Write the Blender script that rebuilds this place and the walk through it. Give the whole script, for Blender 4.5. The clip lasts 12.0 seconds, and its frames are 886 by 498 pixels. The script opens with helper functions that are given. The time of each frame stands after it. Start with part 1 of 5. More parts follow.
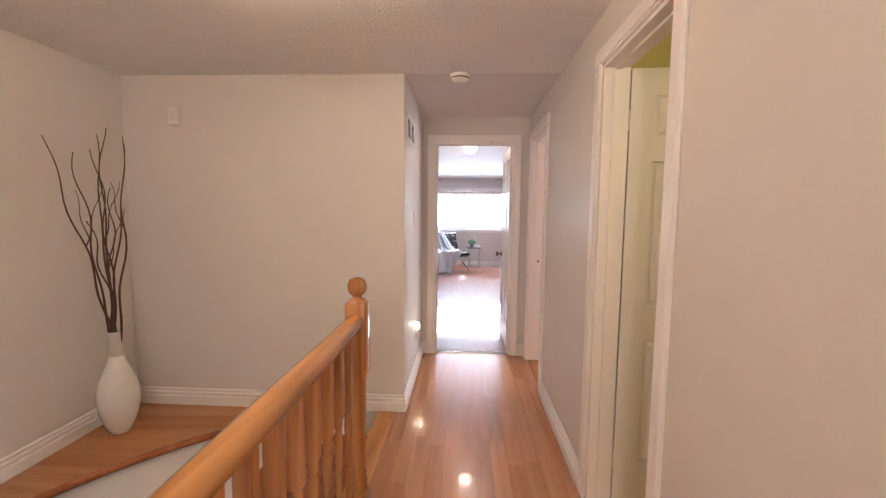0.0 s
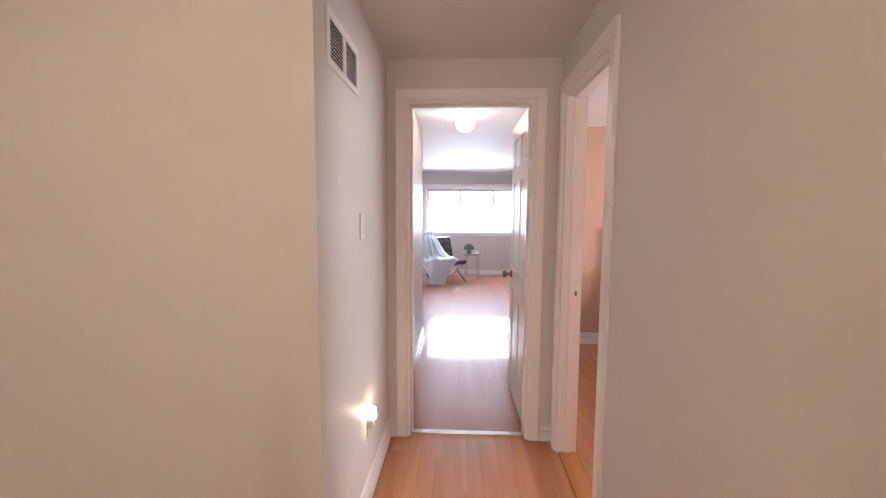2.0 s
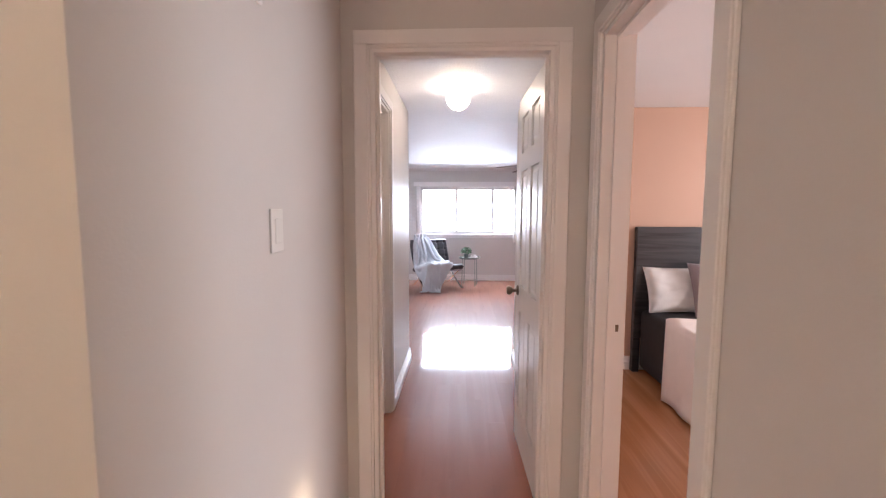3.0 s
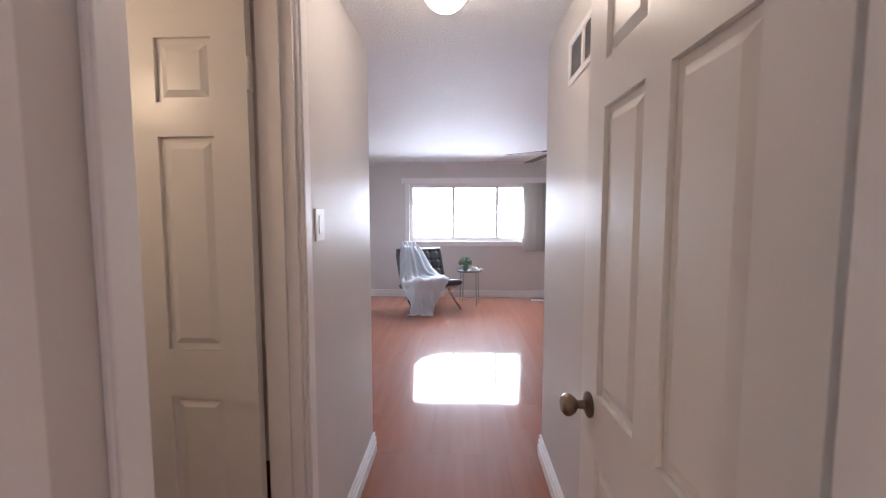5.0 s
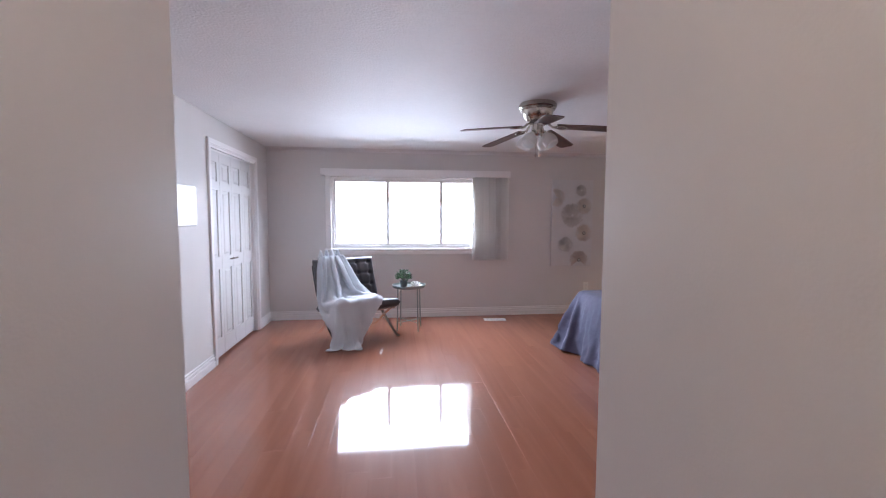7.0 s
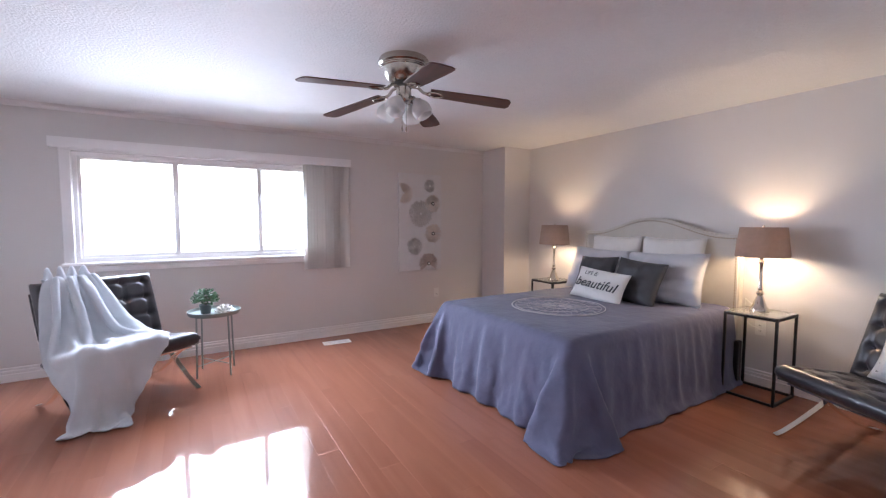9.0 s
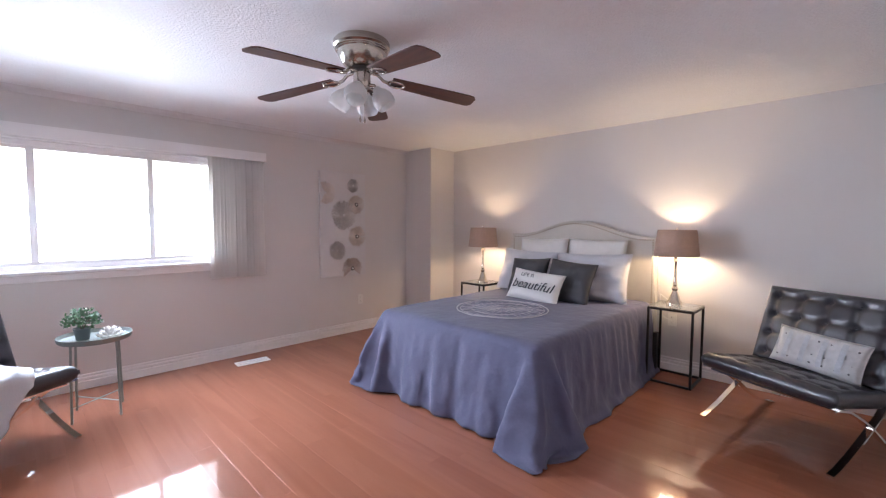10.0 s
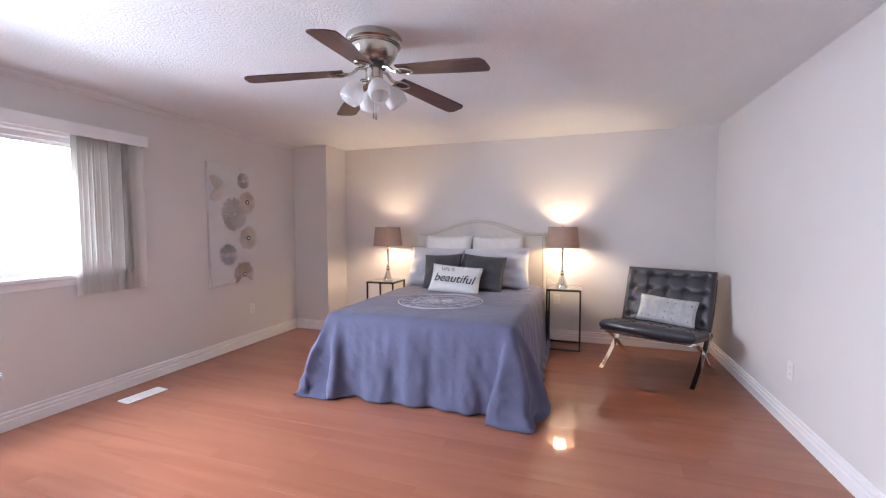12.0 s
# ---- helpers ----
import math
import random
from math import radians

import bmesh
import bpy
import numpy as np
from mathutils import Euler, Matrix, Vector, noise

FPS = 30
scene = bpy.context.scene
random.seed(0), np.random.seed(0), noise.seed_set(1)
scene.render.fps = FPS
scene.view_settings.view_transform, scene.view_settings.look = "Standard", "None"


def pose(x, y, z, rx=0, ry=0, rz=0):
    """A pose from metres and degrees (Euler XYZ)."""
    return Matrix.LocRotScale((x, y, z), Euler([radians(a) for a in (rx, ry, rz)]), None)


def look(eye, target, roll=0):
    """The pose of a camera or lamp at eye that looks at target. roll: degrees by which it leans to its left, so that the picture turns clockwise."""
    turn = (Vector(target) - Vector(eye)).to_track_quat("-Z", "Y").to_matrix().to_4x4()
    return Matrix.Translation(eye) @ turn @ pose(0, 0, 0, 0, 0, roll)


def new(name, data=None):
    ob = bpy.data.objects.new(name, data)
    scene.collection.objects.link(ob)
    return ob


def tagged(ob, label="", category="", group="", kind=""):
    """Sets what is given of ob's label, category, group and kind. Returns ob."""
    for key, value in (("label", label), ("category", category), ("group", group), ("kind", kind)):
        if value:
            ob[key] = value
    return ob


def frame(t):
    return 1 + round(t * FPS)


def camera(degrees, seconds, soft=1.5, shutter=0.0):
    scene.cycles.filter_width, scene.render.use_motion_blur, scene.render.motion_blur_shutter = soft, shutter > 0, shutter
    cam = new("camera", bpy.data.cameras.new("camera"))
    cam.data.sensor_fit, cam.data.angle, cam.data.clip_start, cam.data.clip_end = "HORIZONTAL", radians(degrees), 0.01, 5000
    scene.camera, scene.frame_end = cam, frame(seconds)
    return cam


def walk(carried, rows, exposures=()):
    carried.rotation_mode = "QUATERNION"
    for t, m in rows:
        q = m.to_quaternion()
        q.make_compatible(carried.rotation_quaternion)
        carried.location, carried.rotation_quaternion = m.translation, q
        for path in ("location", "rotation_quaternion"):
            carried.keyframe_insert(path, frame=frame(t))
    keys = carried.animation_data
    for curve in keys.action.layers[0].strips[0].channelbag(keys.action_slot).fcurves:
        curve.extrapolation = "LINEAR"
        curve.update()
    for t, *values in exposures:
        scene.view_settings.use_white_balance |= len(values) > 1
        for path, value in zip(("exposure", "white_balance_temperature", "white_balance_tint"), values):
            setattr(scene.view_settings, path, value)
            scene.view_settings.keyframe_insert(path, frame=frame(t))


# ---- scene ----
cam = camera(93.9, 12.0, 1.2, 0.15)
PATH = [
    (0, (-0.239, 0.383, 1.377), (-0.339, 2.372, 1.2), 0.6),
    (0.5, (-0.242, 0.744, 1.385), (-0.34, 2.733, 1.203), 0.6),
    (1, (-0.253, 1.125, 1.378), (-0.347, 3.115, 1.201), 0.6),
    (1.5, (-0.216, 1.5, 1.384), (-0.317, 3.489, 1.207), 0.5),
    (2, (-0.196, 1.875, 1.389), (-0.286, 3.865, 1.212), 0.3),
    (2.5, (-0.159, 2.239, 1.387), (-0.243, 4.23, 1.213), 0.2),
    (3, (-0.152, 2.62, 1.373), (-0.237, 4.611, 1.2), 0.2),
    (3.5, (-0.144, 3.011, 1.363), (-0.231, 5.002, 1.192), 0.2),
    (3.7, (-0.137, 3.166, 1.369), (-0.228, 5.156, 1.187), -0.1),
    (5.3, (-0.121, 4.315, 1.371), (-0.2, 6.308, 1.214), -0.0),
    (5.5, (-0.129, 4.472, 1.371), (-0.195, 6.464, 1.212), -0.0),
    (6, (-0.142, 4.818, 1.362), (-0.159, 6.812, 1.204), 0.0),
    (6.5, (-0.16, 5.148, 1.348), (-0.082, 7.141, 1.2), 0.1),
    (7, (-0.167, 5.424, 1.34), (0.071, 7.405, 1.198), 0.2),
    (7.2, (-0.15, 5.505, 1.345), (0.16, 7.476, 1.205), 0.4),
    (8.8, (-0.114, 6.321, 1.303), (0.839, 8.074, 1.171), 0.3),
    (9, (-0.117, 6.417, 1.31), (0.915, 8.125, 1.177), 0.1),
    (9.5, (-0.191, 6.624, 1.294), (1.045, 8.192, 1.171), 0.3),
    (10, (-0.323, 6.816, 1.308), (1.108, 8.208, 1.188), 0.3),
    (10.5, (-0.485, 7.016, 1.298), (1.116, 8.21, 1.185), 0.2),
    (11, (-0.694, 7.223, 1.291), (1.037, 8.217, 1.185), 0.2),
    (11.5, (-0.868, 7.441, 1.286), (0.957, 8.251, 1.18), 0.0),
    (12, (-1.013, 7.644, 1.279), (0.88, 8.279, 1.169), -0.1),
]
EXPOSURES = [(0, 0.23, 6390), (1.5, 0.22, 6380), (3.5, 0.0, 6300), (5.5, -0.29, 6290), (7, -0.38, 6150), (9, -0.14, 6150), (10, 0.0, 6210), (11, 0.14, 6220), (12, 0.24, 6220)]
walk(cam, [(t, look(eye, target, roll)) for t, eye, target, roll in PATH], [(t, stops, kelvin, 17) for t, stops, kelvin in EXPOSURES])

# ---- light ----
world = bpy.data.worlds.new("world")
scene.world = world
world.use_nodes = True
wn = world.node_tree
sky = wn.nodes.new("ShaderNodeTexSky")
sky.sky_type, sky.sun_disc, sky.sun_elevation, sky.sun_rotation = "NISHITA", False, radians(50), radians(150)
wn.links.new(sky.outputs[0], wn.nodes["Background"].inputs[0])
wn.nodes["Background"].inputs[1].default_value = 0.15


def lamp(name, kind, power, colour, m, **more):
    data = bpy.data.lights.new(name, kind)
    data.energy, data.color = power, colour
    if "size" in more:
        data.size = more["size"]
    if "size_y" in more:
        data.shape, data.size_y = "RECTANGLE", more["size_y"]
    if "radius" in more:
        data.shadow_soft_size = more["radius"]
    ob = new(name, data)
    ob.matrix_world = m
    return ob


sun = lamp("sun", "SUN", 2.0, (1, 0.95, 0.88), look((0, 0, 10), (-3.0, 5.2, 4)))
sun.data.angle = radians(0.5)
WARM = (1.0, 0.72, 0.42)
# daylight in the openings of the two bedrooms' windows
lamp("window_light", "AREA", 122, (0.74, 0.86, 1.0), look((-0.03, 11.205, 1.425), (-0.03, 8.2, -0.45)), size=1.8, size_y=0.92).data.spread = radians(155)
lamp("second_window_light", "AREA", 94, (0.97, 0.97, 0.97), look((4.10, 4.6, 1.45), (2.0, 4.6, 1.1)), size=1.6, size_y=1.1)
# fill lamp without a fixture, added behind the walk's start to brighten the hall
lamp("hall_fill", "POINT", 47, (1.0, 0.85, 0.69), pose(-0.45, -1.15, 1.95), radius=0.09)
lamp("bath_light", "POINT", 14, (1.0, 0.85, 0.50), pose(1.3, 1.2, 2.0), radius=0.08)
lamp("closet_room_light", "POINT", 6.0, (1.0, 0.76, 0.50), pose(-1.35, 4.85, 1.85), radius=0.08)
lamp("night_light_bulb", "POINT", 0.5, (1.0, 0.80, 0.5), pose(-0.585, 3.775, 0.435), radius=0.012)
lamp("bedside_bulb", "POINT", 22, (1.0, 0.76, 0.46), pose(3.55, 7.835, 1.115), radius=0.055)
lamp("bedside_bulb", "POINT", 18, (1.0, 0.76, 0.46), pose(3.45, 9.835, 1.115), radius=0.055)

# ---- materials ----


def material(name, colour, rough=0.6, metal=0.0, vary=0.06, scale=8.0, bump=0.0, bump_scale=60.0, coat=0.0, stretch=(1, 1, 1), island=0.0, piece=0.0, sheen=0.0, trans=0.0, rough_vary=0.08):
    m = bpy.data.materials.new(name)
    m.use_nodes = True
    t = m.node_tree
    n, l = t.nodes, t.links
    b = n["Principled BSDF"]
    b.inputs["Roughness"].default_value, b.inputs["Metallic"].default_value = rough, metal
    b.inputs["Coat Weight"].default_value, b.inputs["Coat Roughness"].default_value = coat, 0.03
    b.inputs["Sheen Weight"].default_value = sheen
    b.inputs["Transmission Weight"].default_value = trans
    co = n.new("ShaderNodeTexCoord")
    mp = n.new("ShaderNodeMapping")
    mp.inputs["Scale"].default_value = stretch
    l.new(co.outputs["Object"], mp.inputs[0])
    big = n.new("ShaderNodeTexNoise")
    big.inputs["Scale"].default_value, big.inputs["Detail"].default_value = scale, 6
    l.new(mp.outputs[0], big.inputs[0])
    wide = n.new("ShaderNodeTexNoise")
    wide.inputs["Scale"].default_value, wide.inputs["Detail"].default_value = scale * 0.14, 3
    l.new(mp.outputs[0], wide.inputs[0])
    add = n.new("ShaderNodeMath")
    add.operation = "ADD"
    l.new(big.outputs[0], add.inputs[0])
    l.new(wide.outputs[0], add.inputs[1])
    value = n.new("ShaderNodeMapRange")
    value.inputs["From Min"].default_value, value.inputs["From Max"].default_value = 0.6, 1.4
    value.inputs["To Min"].default_value, value.inputs["To Max"].default_value = 1 - vary, 1 + vary
    l.new(add.outputs[0], value.inputs[0])
    last = value.outputs[0]
    if piece or island:
        info = n.new("ShaderNodeObjectInfo") if piece else n.new("ShaderNodeNewGeometry")
        r = n.new("ShaderNodeMapRange")
        r.inputs["To Min"].default_value, r.inputs["To Max"].default_value = 1 - (piece or island), 1 + (piece or island)
        l.new(info.outputs["Random" if piece else "Random Per Island"], r.inputs[0])
        mul = n.new("ShaderNodeMath")
        mul.operation = "MULTIPLY"
        l.new(last, mul.inputs[0])
        l.new(r.outputs[0], mul.inputs[1])
        last = mul.outputs[0]
    vec = n.new("ShaderNodeVectorMath")
    vec.operation = "SCALE"
    vec.inputs[0].default_value = colour
    l.new(last, vec.inputs["Scale"])
    l.new(vec.outputs[0], b.inputs["Base Color"])
    if rough_vary:
        rr = n.new("ShaderNodeMapRange")
        rr.inputs["From Min"].default_value, rr.inputs["From Max"].default_value = 0.3, 0.7
        rr.inputs["To Min"].default_value, rr.inputs["To Max"].default_value = rough * (1 - rough_vary), min(1, rough * (1 + rough_vary))
        l.new(wide.outputs[0], rr.inputs[0])
        l.new(rr.outputs[0], b.inputs["Roughness"])
    if bump:
        fine = n.new("ShaderNodeTexNoise")
        fine.inputs["Scale"].default_value, fine.inputs["Detail"].default_value = bump_scale, 4
        l.new(mp.outputs[0], fine.inputs[0])
        bp = n.new("ShaderNodeBump")
        bp.inputs["Strength"].default_value, bp.inputs["Distance"].default_value = bump, 0.01
        l.new(fine.outputs[0], bp.inputs["Height"])
        l.new(bp.outputs[0], b.inputs["Normal"])
    return m


def sheer(name, colour, share, rough=0.8, **more):
    """Cloth through which a share of the light passes."""
    m = material(name, colour, rough, **more)
    n, l = m.node_tree.nodes, m.node_tree.links
    tr, mix = n.new("ShaderNodeBsdfTranslucent"), n.new("ShaderNodeMixShader")
    mix.inputs[0].default_value = share
    l.new(n["Vector Math"].outputs[0], tr.inputs["Color"])
    l.new(n["Principled BSDF"].outputs[0], mix.inputs[1])
    l.new(tr.outputs[0], mix.inputs[2])
    l.new(mix.outputs[0], n["Material Output"].inputs["Surface"])
    return m


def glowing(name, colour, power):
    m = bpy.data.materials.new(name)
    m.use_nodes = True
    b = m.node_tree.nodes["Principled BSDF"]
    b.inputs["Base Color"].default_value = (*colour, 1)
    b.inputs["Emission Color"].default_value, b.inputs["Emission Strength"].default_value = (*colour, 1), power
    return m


def wood(name, dark, light, rough, coat, axis, grain=9.0, piece=0.0, tone=0.0, bump=0.03):
    """Grain that runs along one axis: a stretched noise through a two-colour ramp."""
    m = material(name, light, rough, 0, 0.05, 4, bump, 90, coat, piece=0)
    t = m.node_tree
    n, l = t.nodes, t.links
    co, mp = n["Texture Coordinate"], n.new("ShaderNodeMapping")
    mp.inputs["Scale"].default_value = [0.06 if k == axis else 1 for k in range(3)]
    src = co.outputs["Object"]
    info = n.new("ShaderNodeObjectInfo")
    shift = n.new("ShaderNodeVectorMath")
    shift.operation = "MULTIPLY_ADD"
    shift.inputs[1].default_value = (7, 13, 5)
    l.new(info.outputs["Random"], shift.inputs[0])
    l.new(src, shift.inputs[2])
    l.new(shift.outputs[0], mp.inputs[0])
    g = n.new("ShaderNodeTexNoise")
    g.inputs["Scale"].default_value, g.inputs["Detail"].default_value, g.inputs["Distortion"].default_value = grain, 8, 1.2
    l.new(mp.outputs[0], g.inputs[0])
    ramp = n.new("ShaderNodeValToRGB")
    ramp.color_ramp.elements[0].position, ramp.color_ramp.elements[1].position = 0.35, 0.62
    ramp.color_ramp.elements[0].color, ramp.color_ramp.elements[1].color = (*dark, 1), (*light, 1)
    l.new(g.outputs[0], ramp.inputs[0])
    r = n.new("ShaderNodeMapRange")
    r.inputs["To Min"].default_value, r.inputs["To Max"].default_value = 1 - piece, 1 + piece
    l.new(info.outputs["Random"], r.inputs[0])
    mul = n.new("ShaderNodeVectorMath")
    mul.operation = "SCALE"
    l.new(ramp.outputs[0], mul.inputs[0])
    l.new(r.outputs[0], mul.inputs["Scale"])
    l.new(mul.outputs[0], n["Principled BSDF"].inputs["Base Color"])
    return m


PAINT = material("greige_wall_paint", (0.71, 0.675, 0.655), 0.42, vary=0.02, scale=3, bump=0.06, bump_scale=160)
PAINT.node_tree.nodes["Principled BSDF"].inputs["Specular IOR Level"].default_value = 0.05
SALMON = material("salmon_wall_paint", (0.57, 0.355, 0.255), 0.55, vary=0.02, scale=3, bump=0.05, bump_scale=160)
YELLOW = material("yellow_wall_paint", (0.62, 0.55, 0.22), 0.5, vary=0.02, scale=3, bump=0.05, bump_scale=160)
CEIL = material("stippled_ceiling_paint", (0.84, 0.83, 0.83), 0.62, vary=0.03, scale=30, bump=0.55, bump_scale=75)
CEIL_SMOOTH = material("smooth_ceiling_paint", (0.74, 0.71, 0.70), 0.6, vary=0.02, scale=4, bump=0.05, bump_scale=100)
TRIM = material("white_gloss_trim_paint", (0.86, 0.83, 0.82), 0.40, vary=0.015, scale=5, bump=0.012, bump_scale=60)
DOORPAINT = material("white_door_paint", (0.76, 0.74, 0.73), 0.32, vary=0.02, scale=5, bump=0.04, bump_scale=140, stretch=(1, 1, 0.15))
CHERRY = wood("cherry_laminate", (0.292, 0.106, 0.060), (0.348, 0.132, 0.077), 0.36, 0.9, 1, 7, 0.02, bump=0.0)
CHERRY.node_tree.nodes["Principled BSDF"].inputs["Specular IOR Level"].default_value = 0.04
CHERRY.node_tree.nodes["Principled BSDF"].inputs["Coat Roughness"].default_value = 0.055
OAK = wood("oak_floor", (0.43, 0.185, 0.085), (0.56, 0.265, 0.13), 0.22, 0.4, 1, 10, 0.08)
HONEY = wood("honey_oak_rail", (0.40, 0.165, 0.045), (0.60, 0.285, 0.095), 0.2, 0.5, 1, 14)
HONEY_UP = wood("honey_oak_post", (0.36, 0.14, 0.038), (0.56, 0.25, 0.080), 0.2, 0.5, 2, 14)
LEDGE = wood("ledge_oak", (0.42, 0.165, 0.050), (0.52, 0.23, 0.078), 0.22, 0.4, 0, 7)
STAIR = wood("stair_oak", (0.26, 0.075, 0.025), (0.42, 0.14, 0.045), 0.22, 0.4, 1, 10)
JOINT = material("dark_joint", (0.20, 0.06, 0.03), 0.6)
CHROME = material("polished_chrome", (0.80, 0.79, 0.77), 0.08, 1.0, 0.02)
NICKEL = material("brushed_nickel", (0.50, 0.46, 0.41), 0.25, 1.0, 0.05, 30, stretch=(1, 1, 0.1))
BRONZE = material("aged_bronze_knob", (0.22, 0.17, 0.13), 0.3, 1.0, 0.1)
DARK = material("dark_grille_gap", (0.06, 0.055, 0.05), 0.7)
PLASTIC = material("white_plastic", (0.80, 0.78, 0.75), 0.35, vary=0.01)
BACKDROP = glowing("self_lit_outdoor_white", (0.97, 0.98, 1.0), 7.0)
GLOBE = glowing("lit_opal_glass", (1.0, 0.86, 0.66), 7.0)
GLASS = material("clear_glass", (0.95, 0.97, 0.97), 0.02, vary=0.0, trans=1.0, rough_vary=0)

# ---- helpers for shapes ----


def box(bm, x0, x1, y0, y1, z0, z1, m=None):
    r = bmesh.ops.create_cube(bm, size=1)["verts"]
    k = Matrix.Translation(((x0 + x1) / 2, (y0 + y1) / 2, (z0 + z1) / 2)) @ Matrix.Diagonal((abs(x1 - x0), abs(y1 - y0), abs(z1 - z0), 1))
    bmesh.ops.transform(bm, matrix=(m @ k) if m else k, verts=r)
    return r


def soften(bm, width, segments=2):
    bmesh.ops.bevel(bm, geom=list(bm.edges), offset=width, segments=segments, affect="EDGES", profile=0.5, clamp_overlap=True)


def lathe(bm, profile, steps=24, m=None):
    """Turned shape round z from (radius, height) pairs; a profile that ends where it began has no caps."""
    rings = []
    for r, z in profile:
        rings.append([bm.verts.new((r * math.cos(a), r * math.sin(a), z)) for a in [2 * math.pi * k / steps for k in range(steps)]])
    for a, b in zip(rings, rings[1:]):
        for k in range(steps):
            bm.faces.new((a[k], a[(k + 1) % steps], b[(k + 1) % steps], b[k]))
    open_ended = profile[0] == profile[-1]
    for ring, flip in () if open_ended else ((rings[0], True), (rings[-1], False)):
        if profile[0 if flip else -1][0] > 1e-4:
            bm.faces.new(ring[::-1] if flip else ring)
    made = [v for ring in rings for v in ring]
    if m:
        bmesh.ops.transform(bm, matrix=m, verts=made)
    return made


def tube(bm, points, radius, steps=8, taper=1.0):
    """A round bar along points."""
    pts = [Vector(p) for p in points]
    rings = []
    for k, p in enumerate(pts):
        d = (pts[min(k + 1, len(pts) - 1)] - pts[max(k - 1, 0)]).normalized()
        side = d.orthogonal().normalized() if k == 0 else (rings_side - d * rings_side.dot(d)).normalized()
        rings_side = side
        up = d.cross(side)
        r = radius * (1 + (taper - 1) * k / max(1, len(pts) - 1))
        rings.append([bm.verts.new(p + r * (math.cos(a) * side + math.sin(a) * up)) for a in [2 * math.pi * j / steps for j in range(steps)]])
    for a, b in zip(rings, rings[1:]):
        for j in range(steps):
            bm.faces.new((a[j], a[(j + 1) % steps], b[(j + 1) % steps], b[j]))
    bm.faces.new(rings[0][::-1])
    bm.faces.new(rings[-1])


def part(name, bm, mat, parent=None, label="", smooth=False, m=None):
    me = bpy.data.meshes.new(name)
    bmesh.ops.recalc_face_normals(bm, faces=bm.faces[:])
    bm.to_mesh(me)
    bm.free()
    for one in mat if isinstance(mat, (list, tuple)) else [mat]:
        me.materials.append(one)
    if smooth:
        me.shade_smooth()
        if smooth != "all":
            me.set_sharp_from_angle(angle=radians(40))
    ob = new(name, me)
    if parent:
        ob.parent = parent
    if m:
        ob.matrix_basis = m
    if label:
        ob["label"] = label
    return ob


def thing(name, label, category, m=None, group="", kind=""):
    ob = new(name)
    if m:
        ob.matrix_basis = m
    return tagged(ob, label, category, group, kind)


def structure(name, bm, mat, label, category, smooth=False):
    return tagged(part(name, bm, mat, None, "", smooth), label, category, "", "structure")


# ---- the shell ----
CEILING, HEAD = 2.265, 2.03


def wall(name, x0, x1, y0, y1, z0, z1, mat, openings=(), label="greige painted drywall wall", along="x"):
    """A straight wall with openings (from, to, bottom, top) along its length."""
    bm = bmesh.new()
    lo, hi = (x0, x1) if along == "x" else (y0, y1)
    f0, f1 = (y0, y1) if along == "x" else (x0, x1)
    us = sorted({lo, hi, *[v for o in openings for v in o[:2]]})
    zs = sorted({z0, z1, *[min(max(v, z0), z1) for o in openings for v in o[2:]]})
    solid = {(i, k) for i in range(len(us) - 1) for k in range(len(zs) - 1) if not any(o[0] <= us[i] < o[1] and o[2] <= zs[k] < o[3] for o in openings)}
    made = {}

    def corner(i, k, f):
        if (i, k, f) not in made:
            made[i, k, f] = bm.verts.new((us[i], f, zs[k]) if along == "x" else (f, us[i], zs[k]))
        return made[i, k, f]

    for i, k in solid:
        for f in (f0, f1):
            bm.faces.new([corner(i + p, k + q, f) for p, q in ((0, 0), (1, 0), (1, 1), (0, 1))])
        for (di, dk), (p, q) in (((-1, 0), ((0, 0), (0, 1))), ((1, 0), ((1, 0), (1, 1))), ((0, -1), ((0, 0), (1, 0))), ((0, 1), ((0, 1), (1, 1)))):
            if (i + di, k + dk) not in solid:
                bm.faces.new((corner(i + p[0], k + p[1], f0), corner(i + q[0], k + q[1], f0), corner(i + q[0], k + q[1], f1), corner(i + p[0], k + p[1], f1)))
    return structure(name, bm, mat, label, "wall")


TOP = CEILING
wall("wall_hall_right", 0.365, 0.475, -1.5, 4.33, 0, TOP, PAINT, [(1.66, 2.30, 0, HEAD), (3.51, 4.21, 0, HEAD)], along="y")
wall("wall_hall_end", -0.75, 0.475, 4.33, 4.44, 0, TOP, PAINT, [(-0.52, 0.215, 0, HEAD)])
wall("wall_hall_left", -0.75, -0.64, 3.24, 4.33, 0, TOP, PAINT, along="y")
wall("wall_landing_far", -2.66, -0.64, 3.13, 3.24, -2.7, TOP, PAINT)
wall("wall_landing_left", -2.66, -2.55, -1.5, 3.13, -2.7, TOP, PAINT, along="y")
wall("wall_landing_near", -2.66, 0.475, -1.61, -1.5, -2.7, TOP, PAINT)
wall("wall_entry_left", -0.735, -0.625, 4.44, 6.27, 0, TOP, PAINT, [(4.70, 5.36, 0, HEAD)], along="y")
wall("wall_entry_right", 0.345, 0.455, 4.44, 6.28, 0, TOP, PAINT, along="y")
wall("wall_bedroom_south", 0.345, 3.87, 6.28, 6.385, 0, TOP, PAINT)
wall("wall_bedroom_south_west", -1.90, -0.625, 6.27, 6.375, 0, TOP, PAINT)
wall("wall_bedroom_west", -1.90, -1.79, 6.375, 11.06, 0, TOP, PAINT, [(9.38, 10.58, 0, 2.0)], along="y")
wall("wall_bedroom_east", 3.76, 3.87, 6.385, 11.06, 0, TOP, PAINT, along="y")
